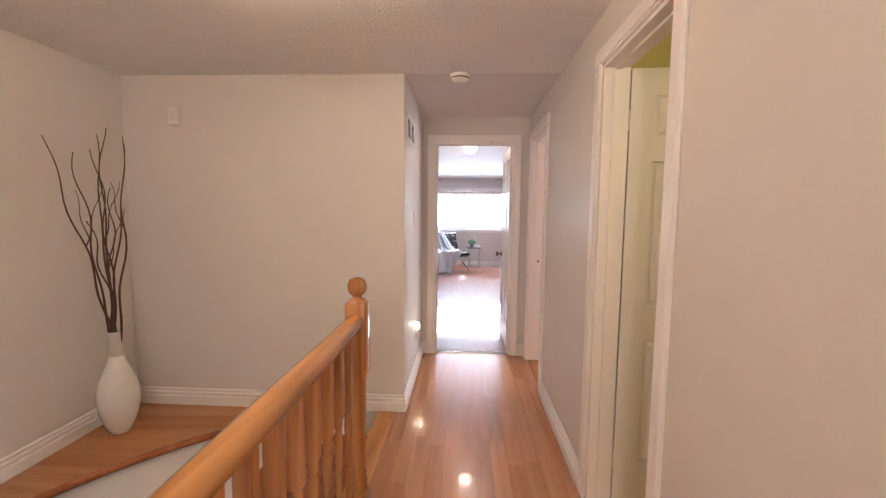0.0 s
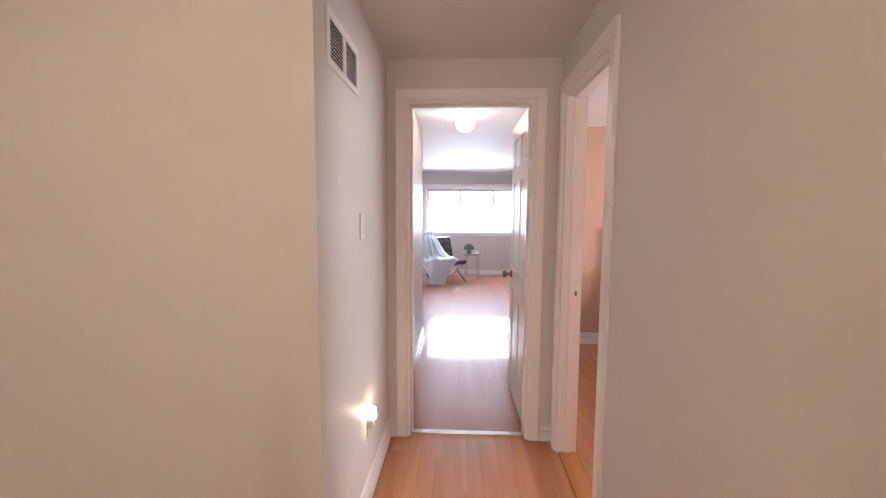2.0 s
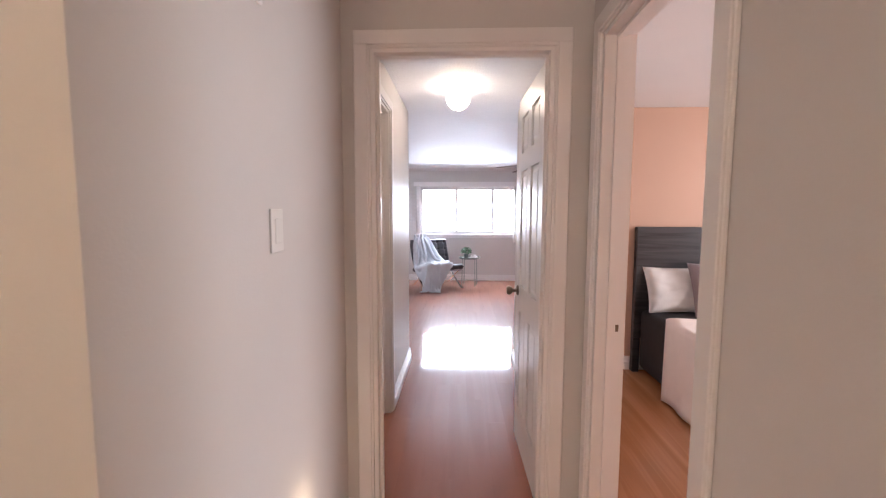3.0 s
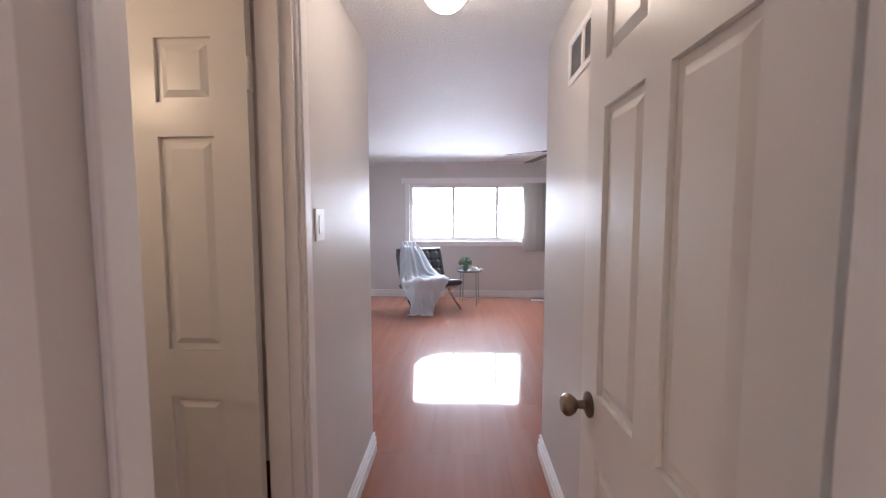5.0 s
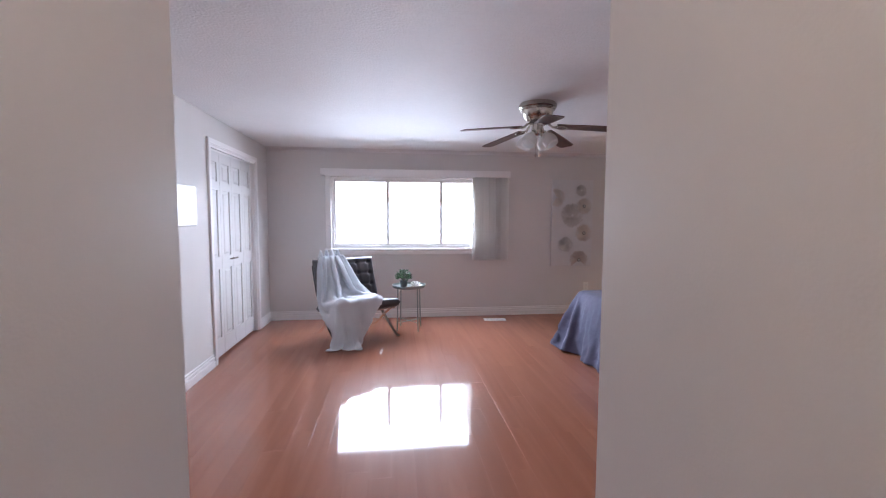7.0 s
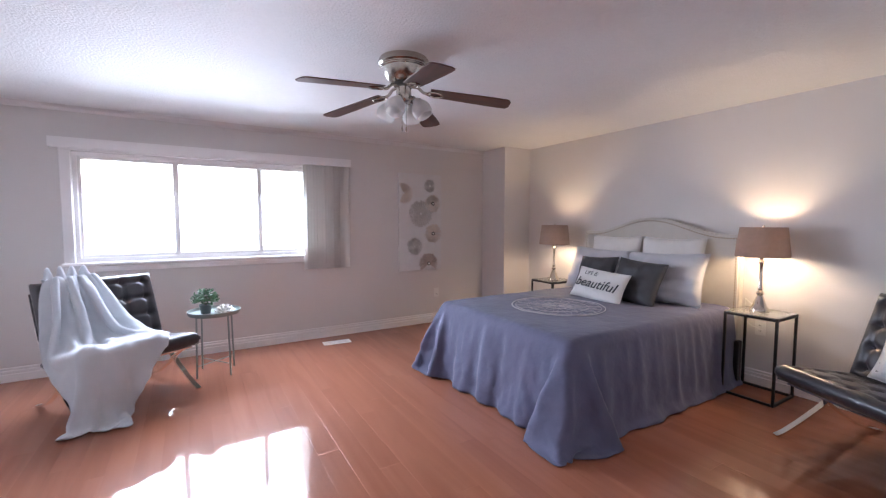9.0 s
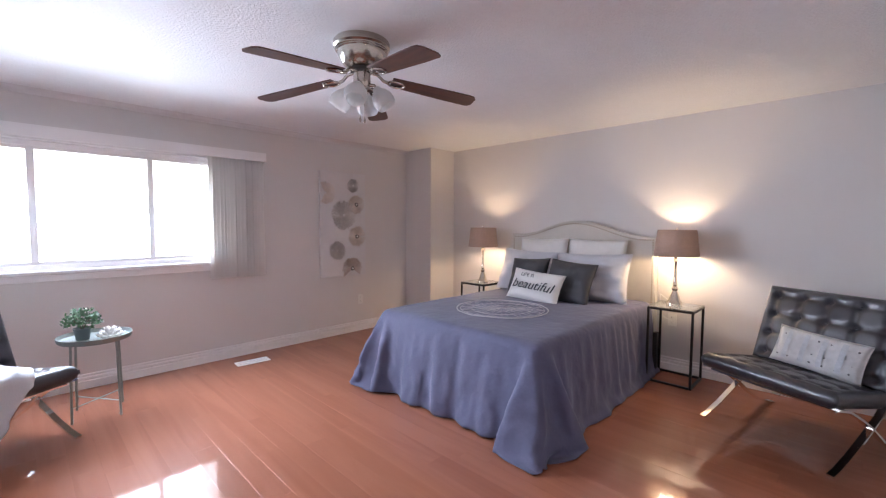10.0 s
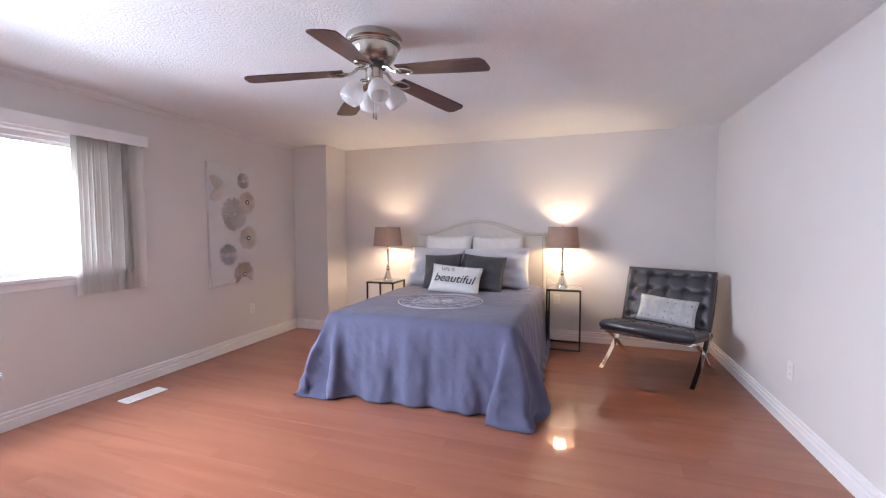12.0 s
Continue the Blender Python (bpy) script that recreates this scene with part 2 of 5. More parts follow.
wall("wall_bedroom_north", -1.90, 3.87, 11.06, 11.22, 0, TOP, PAINT, [(-0.98, 1.25, 0.95, 1.90)])
wall("wall_bedroom_column", 3.33, 3.76, 10.59, 11.06, 0, TOP, PAINT, label="boxed greige column in the bedroom corner")
# second bedroom, bathroom and the small room off the entry
wall("wall_second_north", 0.455, 3.87, 6.262, 6.279, 0, TOP, SALMON, label="salmon painted bedroom wall")
wall("wall_second_east", 3.87, 3.98, 2.6, 6.28, 0, TOP, SALMON, [(3.8, 5.4, 0.9, 2.0)], "salmon painted bedroom wall", "y")
wall("wall_second_south", 0.475, 3.98, 2.60, 2.71, 0, TOP, SALMON, label="salmon painted bedroom wall")
wall("wall_bath_north", 0.475, 2.4, 2.49, 2.60, 0, TOP, YELLOW, label="yellow painted wall")
wall("wall_bath_east", 2.4, 2.5, -0.5, 2.60, 0, TOP, YELLOW, label="yellow painted wall", along="y")
wall("wall_bath_south", 0.475, 2.5, -0.6, -0.5, 0, TOP, YELLOW, label="yellow painted wall")
wall("wall_closet_room_west", -2.0, -1.9, 4.44, 6.27, 0, TOP, PAINT, along="y")
wall("wall_closet_room_south", -2.0, -0.75, 4.34, 4.44, 0, TOP, PAINT)
wall("wall_closet_back", -2.6, -2.5, 9.2, 10.8, 0, TOP, PAINT, along="y")
wall("wall_closet_side", -2.5, -1.9, 9.1, 9.2, 0, TOP, PAINT)
wall("wall_closet_side_far", -2.5, -1.9, 10.8, 10.9, 0, TOP, PAINT)


def slab(name, x0, x1, y0, y1, z0, z1, mat, label, category):
    bm = bmesh.new()
    box(bm, x0, x1, y0, y1, z0, z1)
    return structure(name, bm, mat, label, category)


slab("ceiling_landing", -2.55, 0.365, -1.5, 3.13, CEILING, 2.36, CEIL, "white stippled ceiling over the landing", "ceiling")
slab("ceiling_hall", -0.75, 0.475, 3.13, 4.385, CEILING, 2.36, CEIL_SMOOTH, "smooth pale ceiling of the short hall", "ceiling")
slab("ceiling_entry", -0.735, 0.345, 4.385, 6.32, CEILING, 2.36, CEIL, "white stippled ceiling of the bedroom entry", "ceiling")
slab("ceiling_bedroom", -1.9, 3.87, 6.32, 11.22, CEILING, 2.36, CEIL, "white stippled bedroom ceiling", "ceiling")
slab("ceiling_second_bedroom", 0.365, 3.98, 2.6, 6.28, CEILING + 0.002, 2.36, CEIL_SMOOTH, "smooth white ceiling of the second bedroom", "ceiling")
slab("ceiling_bath", 0.365, 2.5, -0.6, 2.6, CEILING + 0.002, 2.36, YELLOW, "yellowish ceiling of the small room", "ceiling")
slab("ceiling_closet_room", -2.0, -0.735, 4.34, 6.32, CEILING + 0.002, 2.36, CEIL_SMOOTH, "plain ceiling of the side room", "ceiling")
slab("ceiling_closet", -2.6, -1.9, 9.1, 10.9, CEILING, 2.36, CEIL_SMOOTH, "plain closet ceiling", "ceiling")
# floors: the boards lie on these
slab("floor_bedroom", -2.6, 3.87, 4.385, 11.22, -0.15, -0.006, JOINT, "cherry red glossy laminate floor", "floor")
slab("floor_hall", -0.775, 0.475, -1.5, 4.385, -0.15, -0.006, JOINT, "honey oak strip floor of the hall", "floor")
slab("floor_second_bedroom", 0.475, 3.98, 2.6, 6.28, -0.15, 0.0, OAK, "warm oak floor of the second bedroom", "floor")
slab("floor_bath", 0.475, 2.5, -0.6, 2.6, -0.15, 0.0, OAK, "plain floor of the small room", "floor")
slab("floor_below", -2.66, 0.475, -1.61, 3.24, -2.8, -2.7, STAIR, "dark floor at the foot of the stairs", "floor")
slab("floor_landing_near", -2.55, -0.775, -1.5, -1.2, -0.15, 0.0, OAK, "oak landing edge", "floor")
slab("ground", -400, 400, -400, 400, -3.2, -3.0, material("distant_ground", (0.12, 0.14, 0.08), 0.9), "plain ground outside the house", "ground")
# panel that glows by itself in place of the outdoors and feeds the window
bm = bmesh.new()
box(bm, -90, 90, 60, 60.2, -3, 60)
structure("backdrop", bm, BACKDROP, "plain white glowing panel in place of the distance beyond the window", "backdrop")

# ---- trim: baseboards, casings, doors, window ----


def baseboard(x0, y0, x1, y1, nx, ny, name="baseboard"):
    """A stepped white baseboard from one floor point to another; (nx, ny) points into the room."""
    bm = bmesh.new()
    prof = [(0, 0), (0.019, 0), (0.019, 0.052), (0.010, 0.056), (0.010, 0.061), (0.016, 0.065), (0.016, 0.077), (0.007, 0.081), (0.007, 0.086), (0.011, 0.090), (0.011, 0.096), (0.004, 0.101), (0, 0.101)]
    ends = []
    for x, y in ((x0, y0), (x1, y1)):
        ends.append([bm.verts.new((x + nx * d, y + ny * d, z * 1.16)) for d, z in prof])
    n = len(prof)
    for k in range(n):
        bm.faces.new((ends[0][k], ends[0][(k + 1) % n], ends[1][(k + 1) % n], ends[1][k]))
    bm.faces.new(ends[0])
    bm.faces.new(ends[1])
    return structure(name, bm, TRIM, "white stepped wooden baseboard along the wall", "baseboard")


for row in [
    (-2.55, 3.13, -0.64, 3.13, 0, -1), (-2.55, -1.2, -2.55, 3.13, 1, 0), (-0.64, 3.114, -0.64, 4.33, 1, 0), (-0.64, 4.33, -0.59, 4.33, 0, -1),
    (0.285, 4.33, 0.365, 4.33, 0, -1), (0.365, 2.37, 0.365, 3.44, -1, 0), (0.365, -1.5, 0.365, 1.59, -1, 0),
    (-0.625, 5.43, -0.625, 6.391, 1, 0), (-0.625, 4.44, -0.625, 4.63, 1, 0), (0.345, 4.44, 0.345, 6.401, -1, 0),
    (-1.79, 6.375, -0.625, 6.375, 0, 1), (-1.79, 6.375, -1.79, 9.31, 1, 0), (-1.79, 10.65, -1.79, 11.06, 1, 0), (-1.79, 11.06, 3.33, 11.06, 0, -1),
    (3.33, 10.574, 3.33, 11.06, -1, 0), (3.33, 10.59, 3.76, 10.59, 0, -1), (3.76, 6.385, 3.76, 10.59, -1, 0), (0.345, 6.385, 3.76, 6.385, 0, 1),
    (0.455, 6.262, 3.87, 6.262, 0, -1), (3.87, 2.71, 3.87, 6.262, -1, 0), (0.475, 2.71, 3.87, 2.71, 0, 1),
]:
    baseboard(*row)


def casing(face, a, b, top, axis, out, width=0.068, name="trim"):
    """Two legs and a head of moulded casing round an opening a..b on the plane axis = face; out is +1 or -1."""
    bm = bmesh.new()
    for d, inset in ((0.012, 0.0), (0.019, 0.010)):
        for lo, hi, z0, z1 in ((a - width + inset * 0.3, a - inset, 0, top + inset), (b + inset, b + width - inset * 0.3, 0, top + inset), (a - width + inset * 0.3, b + width - inset * 0.3, top + inset, top + width - inset * 0.3)):
            f0, f1 = sorted((face, face + out * d))
            box(bm, *((f0, f1, lo, hi) if axis == "x" else (lo, hi, f0, f1)), z0, z1)
    soften(bm, 0.0025, 1)
    return structure(name, bm, TRIM, "white moulded door casing", "trim")


def jamb(a, b, top, f0, f1, axis, stop, name="trim"):
    """Lining of an opening through a wall from f0 to f1, with a door stop."""
    bm = bmesh.new()

    def piece(lo, hi, g0, g1, z0, z1):
        box(bm, *((g0, g1, lo, hi) if axis == "x" else (lo, hi, g0, g1)), z0, z1)

    for g0, g1, t in ((f0 - 0.001, f1 + 0.001, 0.016), (stop, stop + 0.03, 0.028)):
        piece(a, a + t, g0, g1, 0, top)
        piece(b - t, b, g0, g1, 0, top)
        piece(a + t, b - t, g0, g1, top - t, top)
    return structure(name, bm, TRIM, "white painted door jamb with a stop", "trim")


casing(0.365, 1.66, 2.30, HEAD, "x", -1)
jamb(1.66, 2.30, HEAD, 0.365, 0.475, "x", 0.405)
casing(0.365, 3.51, 4.21, HEAD, "x", -1)
jamb(3.51, 4.21, HEAD, 0.365, 0.475, "x", 0.405)
casing(4.33, -0.52, 0.215, HEAD, "y", -1)
casing(4.44, -0.52, 0.215, HEAD, "y", 1)
jamb(-0.52, 0.215, HEAD, 4.33, 4.44, "y", 4.37)
casing(-0.625, 4.70, 5.36, HEAD, "x", 1)
jamb(4.70, 5.36, HEAD, -0.735, -0.625, "x", -0.69)
casing(-1.79, 9.38, 10.58, 2.0, "x", 1, 0.06)
jamb(9.38, 10.58, 2.0, -1.90, -1.79, "x", -1.86)


def panel_door(name, label, width, height, m, knob=True, flip=False, columns=2, mat=None, thick=0.035):
    """A moulded panel door in its own x-z plane, hinge side at x = 0."""
    door = thing(name, label, "door", m, kind="structure")
    mat = mat or DOORPAINT
    stile, rails = (0.105, [(0.0, 0.22), (0.80, 0.95), (1.60, 1.70), (height - 0.115, height)]) if columns == 2 else (0.055, [(0.0, 0.17), (0.84, 0.96), (1.60, 1.68), (height - 0.10, height)])
    mid = 0.085
    xs = [(stile, width / 2 - mid / 2), (width / 2 + mid / 2, width - stile)] if columns == 2 else [(stile, width - stile)]
    bm = bmesh.new()
    box(bm, 0, stile, 0, thick, 0, height)
    box(bm, width - stile, width, 0, thick, 0, height)
    for a, b in rails:
        box(bm, stile, width - stile, 0, thick, a, b)
    if columns == 2:
        for (_, a), (b, _) in zip(rails, rails[1:]):
            box(bm, width / 2 - mid / 2, width / 2 + mid / 2, 0, thick, a, b)
    part("leaf", bm, mat, door)
    for x0, x1 in xs:
        for (_, a), (b, _) in zip(rails, rails[1:]):
            bm = bmesh.new()
            box(bm, x0, x1, 0.012, thick - 0.012, a, b)
            for y0, y1 in ((0.003, 0.013), (thick - 0.013, thick - 0.003)):
                vs = box(bm, x0 + 0.014, x1 - 0.014, y0, y1, a + 0.014, b - 0.014)
                out = y0 < thick / 2
                for v in vs:
                    if (v.co.y < thick / 2) == out and abs(v.co.y - (y0 if out else y1)) < 1e-5:
                        v.co.x += 0.022 if v.co.x < (x0 + x1) / 2 else -0.022
                        v.co.z += 0.022 if v.co.z < (a + b) / 2 else -0.022
            # sloped bead round the sunk panel
            part("panel", bm, mat, door)
    if knob:
        for side in (-1, 1):
            bm = bmesh.new()
            at = Matrix.Translation((width - 0.065, thick / 2 + side * thick / 2, 0.91)) @ Matrix.Rotation(radians(-90 * side), 4, "X")
            lathe(bm, [(0.0, 0.0), (0.030, 0.0), (0.031, 0.006), (0.024, 0.010), (0.011, 0.014), (0.010, 0.030), (0.020, 0.038), (0.027, 0.050), (0.026, 0.060), (0.018, 0.068), (0.0, 0.069)], 20, at)
            part("knob", bm, BRONZE, door, "aged bronze round door knob", True)
    for z in (0.22, height - 0.22):
        bm = bmesh.new()
        box(bm, -0.004, 0.002, 0.004, thick - 0.004, z - 0.045, z + 0.045)
        lathe(bm, [(0.005, z - 0.047), (0.0055, z - 0.045), (0.0055, z + 0.045), (0.005, z + 0.047)], 8, Matrix.Translation((-0.004, thick, 0)))
        part("hinge", bm, TRIM, door, "painted door hinge")
    return door


panel_door("door_1", "white six-panel door standing open into the bedroom entry", 0.67, 2.015, pose(0.242, 4.462, 0.008, 0, 0, 91.5))
panel_door("door_2", "white six-panel door standing open in a yellow room", 0.60, 2.0, pose(0.482, 2.282, 0.008, 0, 0, -4) , knob=True)
panel_door("door_3", "white six-panel door standing open into a side room", 0.64, 2.0, pose(-0.748, 5.345, 0.008, 0, 0, 180))

# closet: four narrow folding leaves, two of them a little proud at the fold
for k in range(4):
    leaf = panel_door("closet_leaf", "white folding panel leaf of a closed closet", 0.287, 1.965, pose(-1.835, 9.405 + 0.291 * k, 0.012, 0, 0, 90), knob=False, columns=1, thick=0.03)
    tagged(leaf, category="closet door", group="closet leaves")
for y in (9.945, 10.02):
    h = thing("closet_handle", "dark curved metal pull on the closet leaf", "handle", pose(-1.835, y, 0.93))
    bm = bmesh.new()
    tube(bm, [(0, -0.045, 0), (0.02, -0.04, 0), (0.028, 0, 0), (0.02, 0.04, 0), (0, 0.045, 0)], 0.006)
    part("bar", bm, BRONZE, h, "", True)

# thresholds
bm = bmesh.new()
box(bm, -0.504, 0.199, 4.36, 4.40, -0.004, 0.009)
soften(bm, 0.004, 2)
structure("threshold", bm, CHROME, "bright metal threshold strip under the bedroom door", "threshold")
bm = bmesh.new()
box(bm, 0.375, 0.475, 3.527, 4.193, -0.004, 0.010)
soften(bm, 0.005, 2)
structure("threshold", bm, HONEY, "oak threshold of the second bedroom", "threshold")
bm = bmesh.new()
box(bm, 0.375, 0.478, 1.677, 2.283, -0.004, 0.010)
soften(bm, 0.005, 2)
structure("threshold", bm, HONEY, "oak threshold of the small room", "threshold")

# window
win = thing("window_1", "white three-light sliding window with bright daylight", "window", kind="structure")
bm = bmesh.new()
for x0, x1, z0, z1, f in ((-1.055, -0.98, 0.865, 1.97, 0.02), (1.25, 1.325, 0.865, 1.97, 0.02), (-1.055, 1.325, 1.90, 1.975, 0.022), (-1.055, 1.325, 0.865, 0.915, 0.018)):
    box(bm, x0, x1, 11.06 - f, 11.061, z0, z1)
soften(bm, 0.004, 1)
part("window_frame", bm, TRIM, win)
bm = bmesh.new()
box(bm, -1.07, 1.34, 11.02, 11.10, 0.915, 0.948)
soften(bm, 0.008, 2)
part("window_sill", bm, TRIM, win)
XS = (-0.95, -0.24, 0.49, 1.22)
bm = bmesh.new()
for x0, x1, z0, z1 in ((-0.98, -0.95, 0.95, 1.90), (1.22, 1.25, 0.95, 1.90), (-0.95, 1.22, 0.95, 0.985), (-0.95, 1.22, 1.865, 1.90)):
    box(bm, x0, x1, 11.09, 11.19, z0, z1)
part("window_liner", bm, TRIM, win)
for k in range(3):
    x0, x1, d = XS[k], XS[k + 1], (0.02 if k == 1 else 0.0)
    bm = bmesh.new()
    for a, b, z0, z1 in ((x0, x0 + 0.022, 0.985, 1.865), (x1 - 0.022, x1, 0.985, 1.865), (x0 + 0.022, x1 - 0.022, 0.985, 1.012), (x0 + 0.022, x1 - 0.022, 1.843, 1.865)):
        box(bm, a, b, 11.12 - d, 11.145 - d, z0, z1)
    sash = part("sash", bm, TRIM, win)
    bm = bmesh.new()
    box(bm, x0 + 0.02, x1 - 0.02, 11.131 - d, 11.135 - d, 1.01, 1.846)
    pane = part("pane", bm, GLASS, sash, "clear glass pane")
    pane.visible_shadow = False
    if k == 1:
        for x in (x0 + 0.011, x1 - 0.011):
            bm = bmesh.new()
            box(bm, x - 0.008, x + 0.008, 11.085, 11.101, 1.20, 1.27)
            soften(bm, 0.004, 2)
            part("latch", bm, TRIM, sash)

# ---- boards ----


def plank_mesh(length, width, height=0.006):
    bm = bmesh.new()
    c, e = 0.00015, 0.0007
    lo = [bm.verts.new(p) for p in ((0, 0, -height), (width, 0, -height), (width, length, -height), (0, length, -height))]
    md = [bm.verts.new(p) for p in ((0, 0, -c), (width, 0, -c), (width, length, -c), (0, length, -c))]
    up = [bm.verts.new(p) for p in ((e, e, 0), (width - e, e, 0), (width - e, length - e, 0), (e, length - e, 0))]
    for a, b in ((lo, md), (md, up)):
        for k in range(4):
            bm.faces.new((a[k], a[(k + 1) % 4], b[(k + 1) % 4], b[k]))
    bm.faces.new(up)
    me = bpy.data.meshes.new("plank")
    bm.to_mesh(me)
    bm.free()
    return me


def lay(parent, x0, x1, y0, y1, width, lengths, mat, rng, gap=0.0002):
    """Boards along y as children of a floor."""
    meshes = {}
    x, row = x0, 0
    while x < x1 - 0.002:
        w = min(width, x1 - x)
        y = y0 - rng.random() * lengths[-1] * 0.8
        while y < y1 - 0.002:
            n = rng.choice(lengths)
            a, b = max(y, y0), min(y + n, y1)
            if b - a > 0.02:
                key = (round(b - a, 3), round(w, 3))
                if key not in meshes:
                    meshes[key] = plank_mesh(key[0] - gap, key[1] - gap)
                    meshes[key].materials.append(mat)
                ob = new("plank", meshes[key])
                ob.parent, ob.location = parent, (x, a, 0)
                ob.rotation_euler = (rng.uniform(-0.0005, 0.0005), rng.uniform(-0.0016, 0.0016), 0)
            y += n
        x, row = x + width, row + 1


rng = random.Random(4)
bed_floor, hall_floor = bpy.data.objects["floor_bedroom"], bpy.data.objects["floor_hall"]

# ---- stairs and landing ----
PLASTER = material("white_stair_wall", (0.72, 0.69, 0.66), 0.5, vary=0.03, scale=4)
bm = bmesh.new()
front = [(-1.58, 3.13), (-1.60, 2.95), (-1.66, 2.86), (-1.77, 2.765), (-1.90, 2.645), (-2.02, 2.51), (-2.13, 2.37), (-2.22, 2.23), (-2.29, 2.08), (-2.34, 1.90), (-2.37, 1.70)]
outline = front + [(-2.37, -1.2), (-2.55, -1.2), (-2.55, 3.13)]
face = bm.faces.new([bm.verts.new((x, y, -0.038)) for x, y in outline])
top = bmesh.ops.extrude_face_region(bm, geom=[face])["geom"]
bmesh.ops.translate(bm, vec=(0, 0, 0.038), verts=[v for v in top if isinstance(v, bmesh.types.BMVert)])
bmesh.ops.bevel(bm, geom=[e for e in bm.edges if abs(e.verts[0].co.z - e.verts[1].co.z) < 1e-5], offset=0.012, segments=3, affect="EDGES")
structure("stair_ledge", bm, LEDGE, "curved honey oak ledge over the turning stairs", "ledge", True)
bm = bmesh.new()
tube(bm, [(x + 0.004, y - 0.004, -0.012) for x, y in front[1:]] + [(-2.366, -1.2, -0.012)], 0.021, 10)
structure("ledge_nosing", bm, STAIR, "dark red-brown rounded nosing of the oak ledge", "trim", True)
bm = bmesh.new()
rows = []
for z in (-0.036, -2.7):
    rows.append([bm.verts.new((x - 0.03, y + 0.02 if y < 3.1 else y, z)) for x, y in front + [(-2.37, -1.2)]])
for k in range(len(rows[0]) - 1):
    bm.faces.new((rows[0][k], rows[0][k + 1], rows[1][k + 1], rows[1][k]))
ledge_wall = structure("wall_under_ledge", bm, PLASTER, "white curved wall under the oak ledge", "wall", True)
ledge_wall.modifiers.new("thick", "SOLIDIFY").thickness = 0.03
bm = bmesh.new()
box(bm, -0.79, -0.765, 2.19, 3.13, -0.16, -0.02)
structure("trim", bm, TRIM, "white face of the hall floor edge", "trim")
stairs = thing("staircase", "dark oak stairs turning down beside the hall", "stairs", kind="structure")
steps = [(-1.18, -0.79, 2.20, 3.13), (-1.60, -1.14, 2.20, 3.13), (-1.68, -0.79, 1.94, 2.25), (-1.9, -0.79, 1.68, 1.98), (-2.1, -0.79, 1.42, 1.72), (-2.3, -0.79, 1.16, 1.46), (-2.4, -0.79, 0.90, 1.20), (-2.4, -0.79, 0.64, 0.94), (-2.4, -0.79, 0.38, 0.68), (-2.4, -0.79, 0.12, 0.42)]
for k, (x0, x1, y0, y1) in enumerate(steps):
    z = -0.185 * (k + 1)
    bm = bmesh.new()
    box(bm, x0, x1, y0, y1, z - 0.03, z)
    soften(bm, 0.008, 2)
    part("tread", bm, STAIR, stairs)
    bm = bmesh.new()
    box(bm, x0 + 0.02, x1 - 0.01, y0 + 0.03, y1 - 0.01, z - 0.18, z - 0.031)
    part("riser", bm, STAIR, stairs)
bm = bmesh.new()
box(bm, -0.80, -0.775, -1.5, 2.19, -0.22, 0.012)
soften(bm, 0.006, 2)
structure("trim", bm, HONEY, "oak edge board of the stairwell", "trim")
bm = bmesh.new()
box(bm, -0.815, -0.70, 2.20, 3.114, -0.03, 0.004)
soften(bm, 0.008, 2)
structure("stair_nosing", bm, HONEY, "rounded oak nosing at the top of the stairs", "trim")

railing = thing("stair_railing", "honey oak stair railing with turned balusters", "railing", pose(-0.70, 0, 0))
bm = bmesh.new()
prof = [(-0.026, 0.872), (0.026, 0.872), (0.030, 0.882), (0.036, 0.895), (0.036, 0.912), (0.028, 0.928), (0.012, 0.936), (-0.012, 0.936), (-0.028, 0.928), (-0.036, 0.912), (-0.036, 0.895), (-0.030, 0.882)]
ends = [[bm.verts.new((x, y, z)) for x, z in prof] for y in (-1.45, 2.10)]
for k in range(len(prof)):
    bm.faces.new((ends[0][k], ends[0][(k + 1) % len(prof)], ends[1][(k + 1) % len(prof)], ends[1][k]))
bm.faces.new(ends[0])
bm.faces.new(ends[1])
part("handrail", bm, HONEY, railing, "rounded honey oak handrail", True)
bm = bmesh.new()
box(bm, -0.045, 0.045, 2.098, 2.188, 0.66, 0.985)
soften(bm, 0.006, 2)
lathe(bm, [(0.042, 0.985), (0.034, 0.995), (0.020, 1.002), (0.018, 1.010), (0.030, 1.018), (0.038, 1.030), (0.042, 1.050), (0.038, 1.070), (0.030, 1.083), (0.016, 1.090), (0.0, 1.092)], 24, Matrix.Translation((0, 2.143, 0)))
lathe(bm, [(0.044, 0.66), (0.038, 0.645), (0.040, 0.63), (0.034, 0.62), (0.036, 0.60), (0.031, 0.22), (0.037, 0.20), (0.033, 0.185), (0.040, 0.165), (0.036, 0.13), (0.044, 0.115)], 20, Matrix.Translation((0, 2.143, 0)))
box(bm, -0.045, 0.045, 2.098, 2.188, 0.0, 0.118)
part("newel_post", bm, HONEY_UP, railing, "turned oak newel post with a ball cap", True)
mesh = None
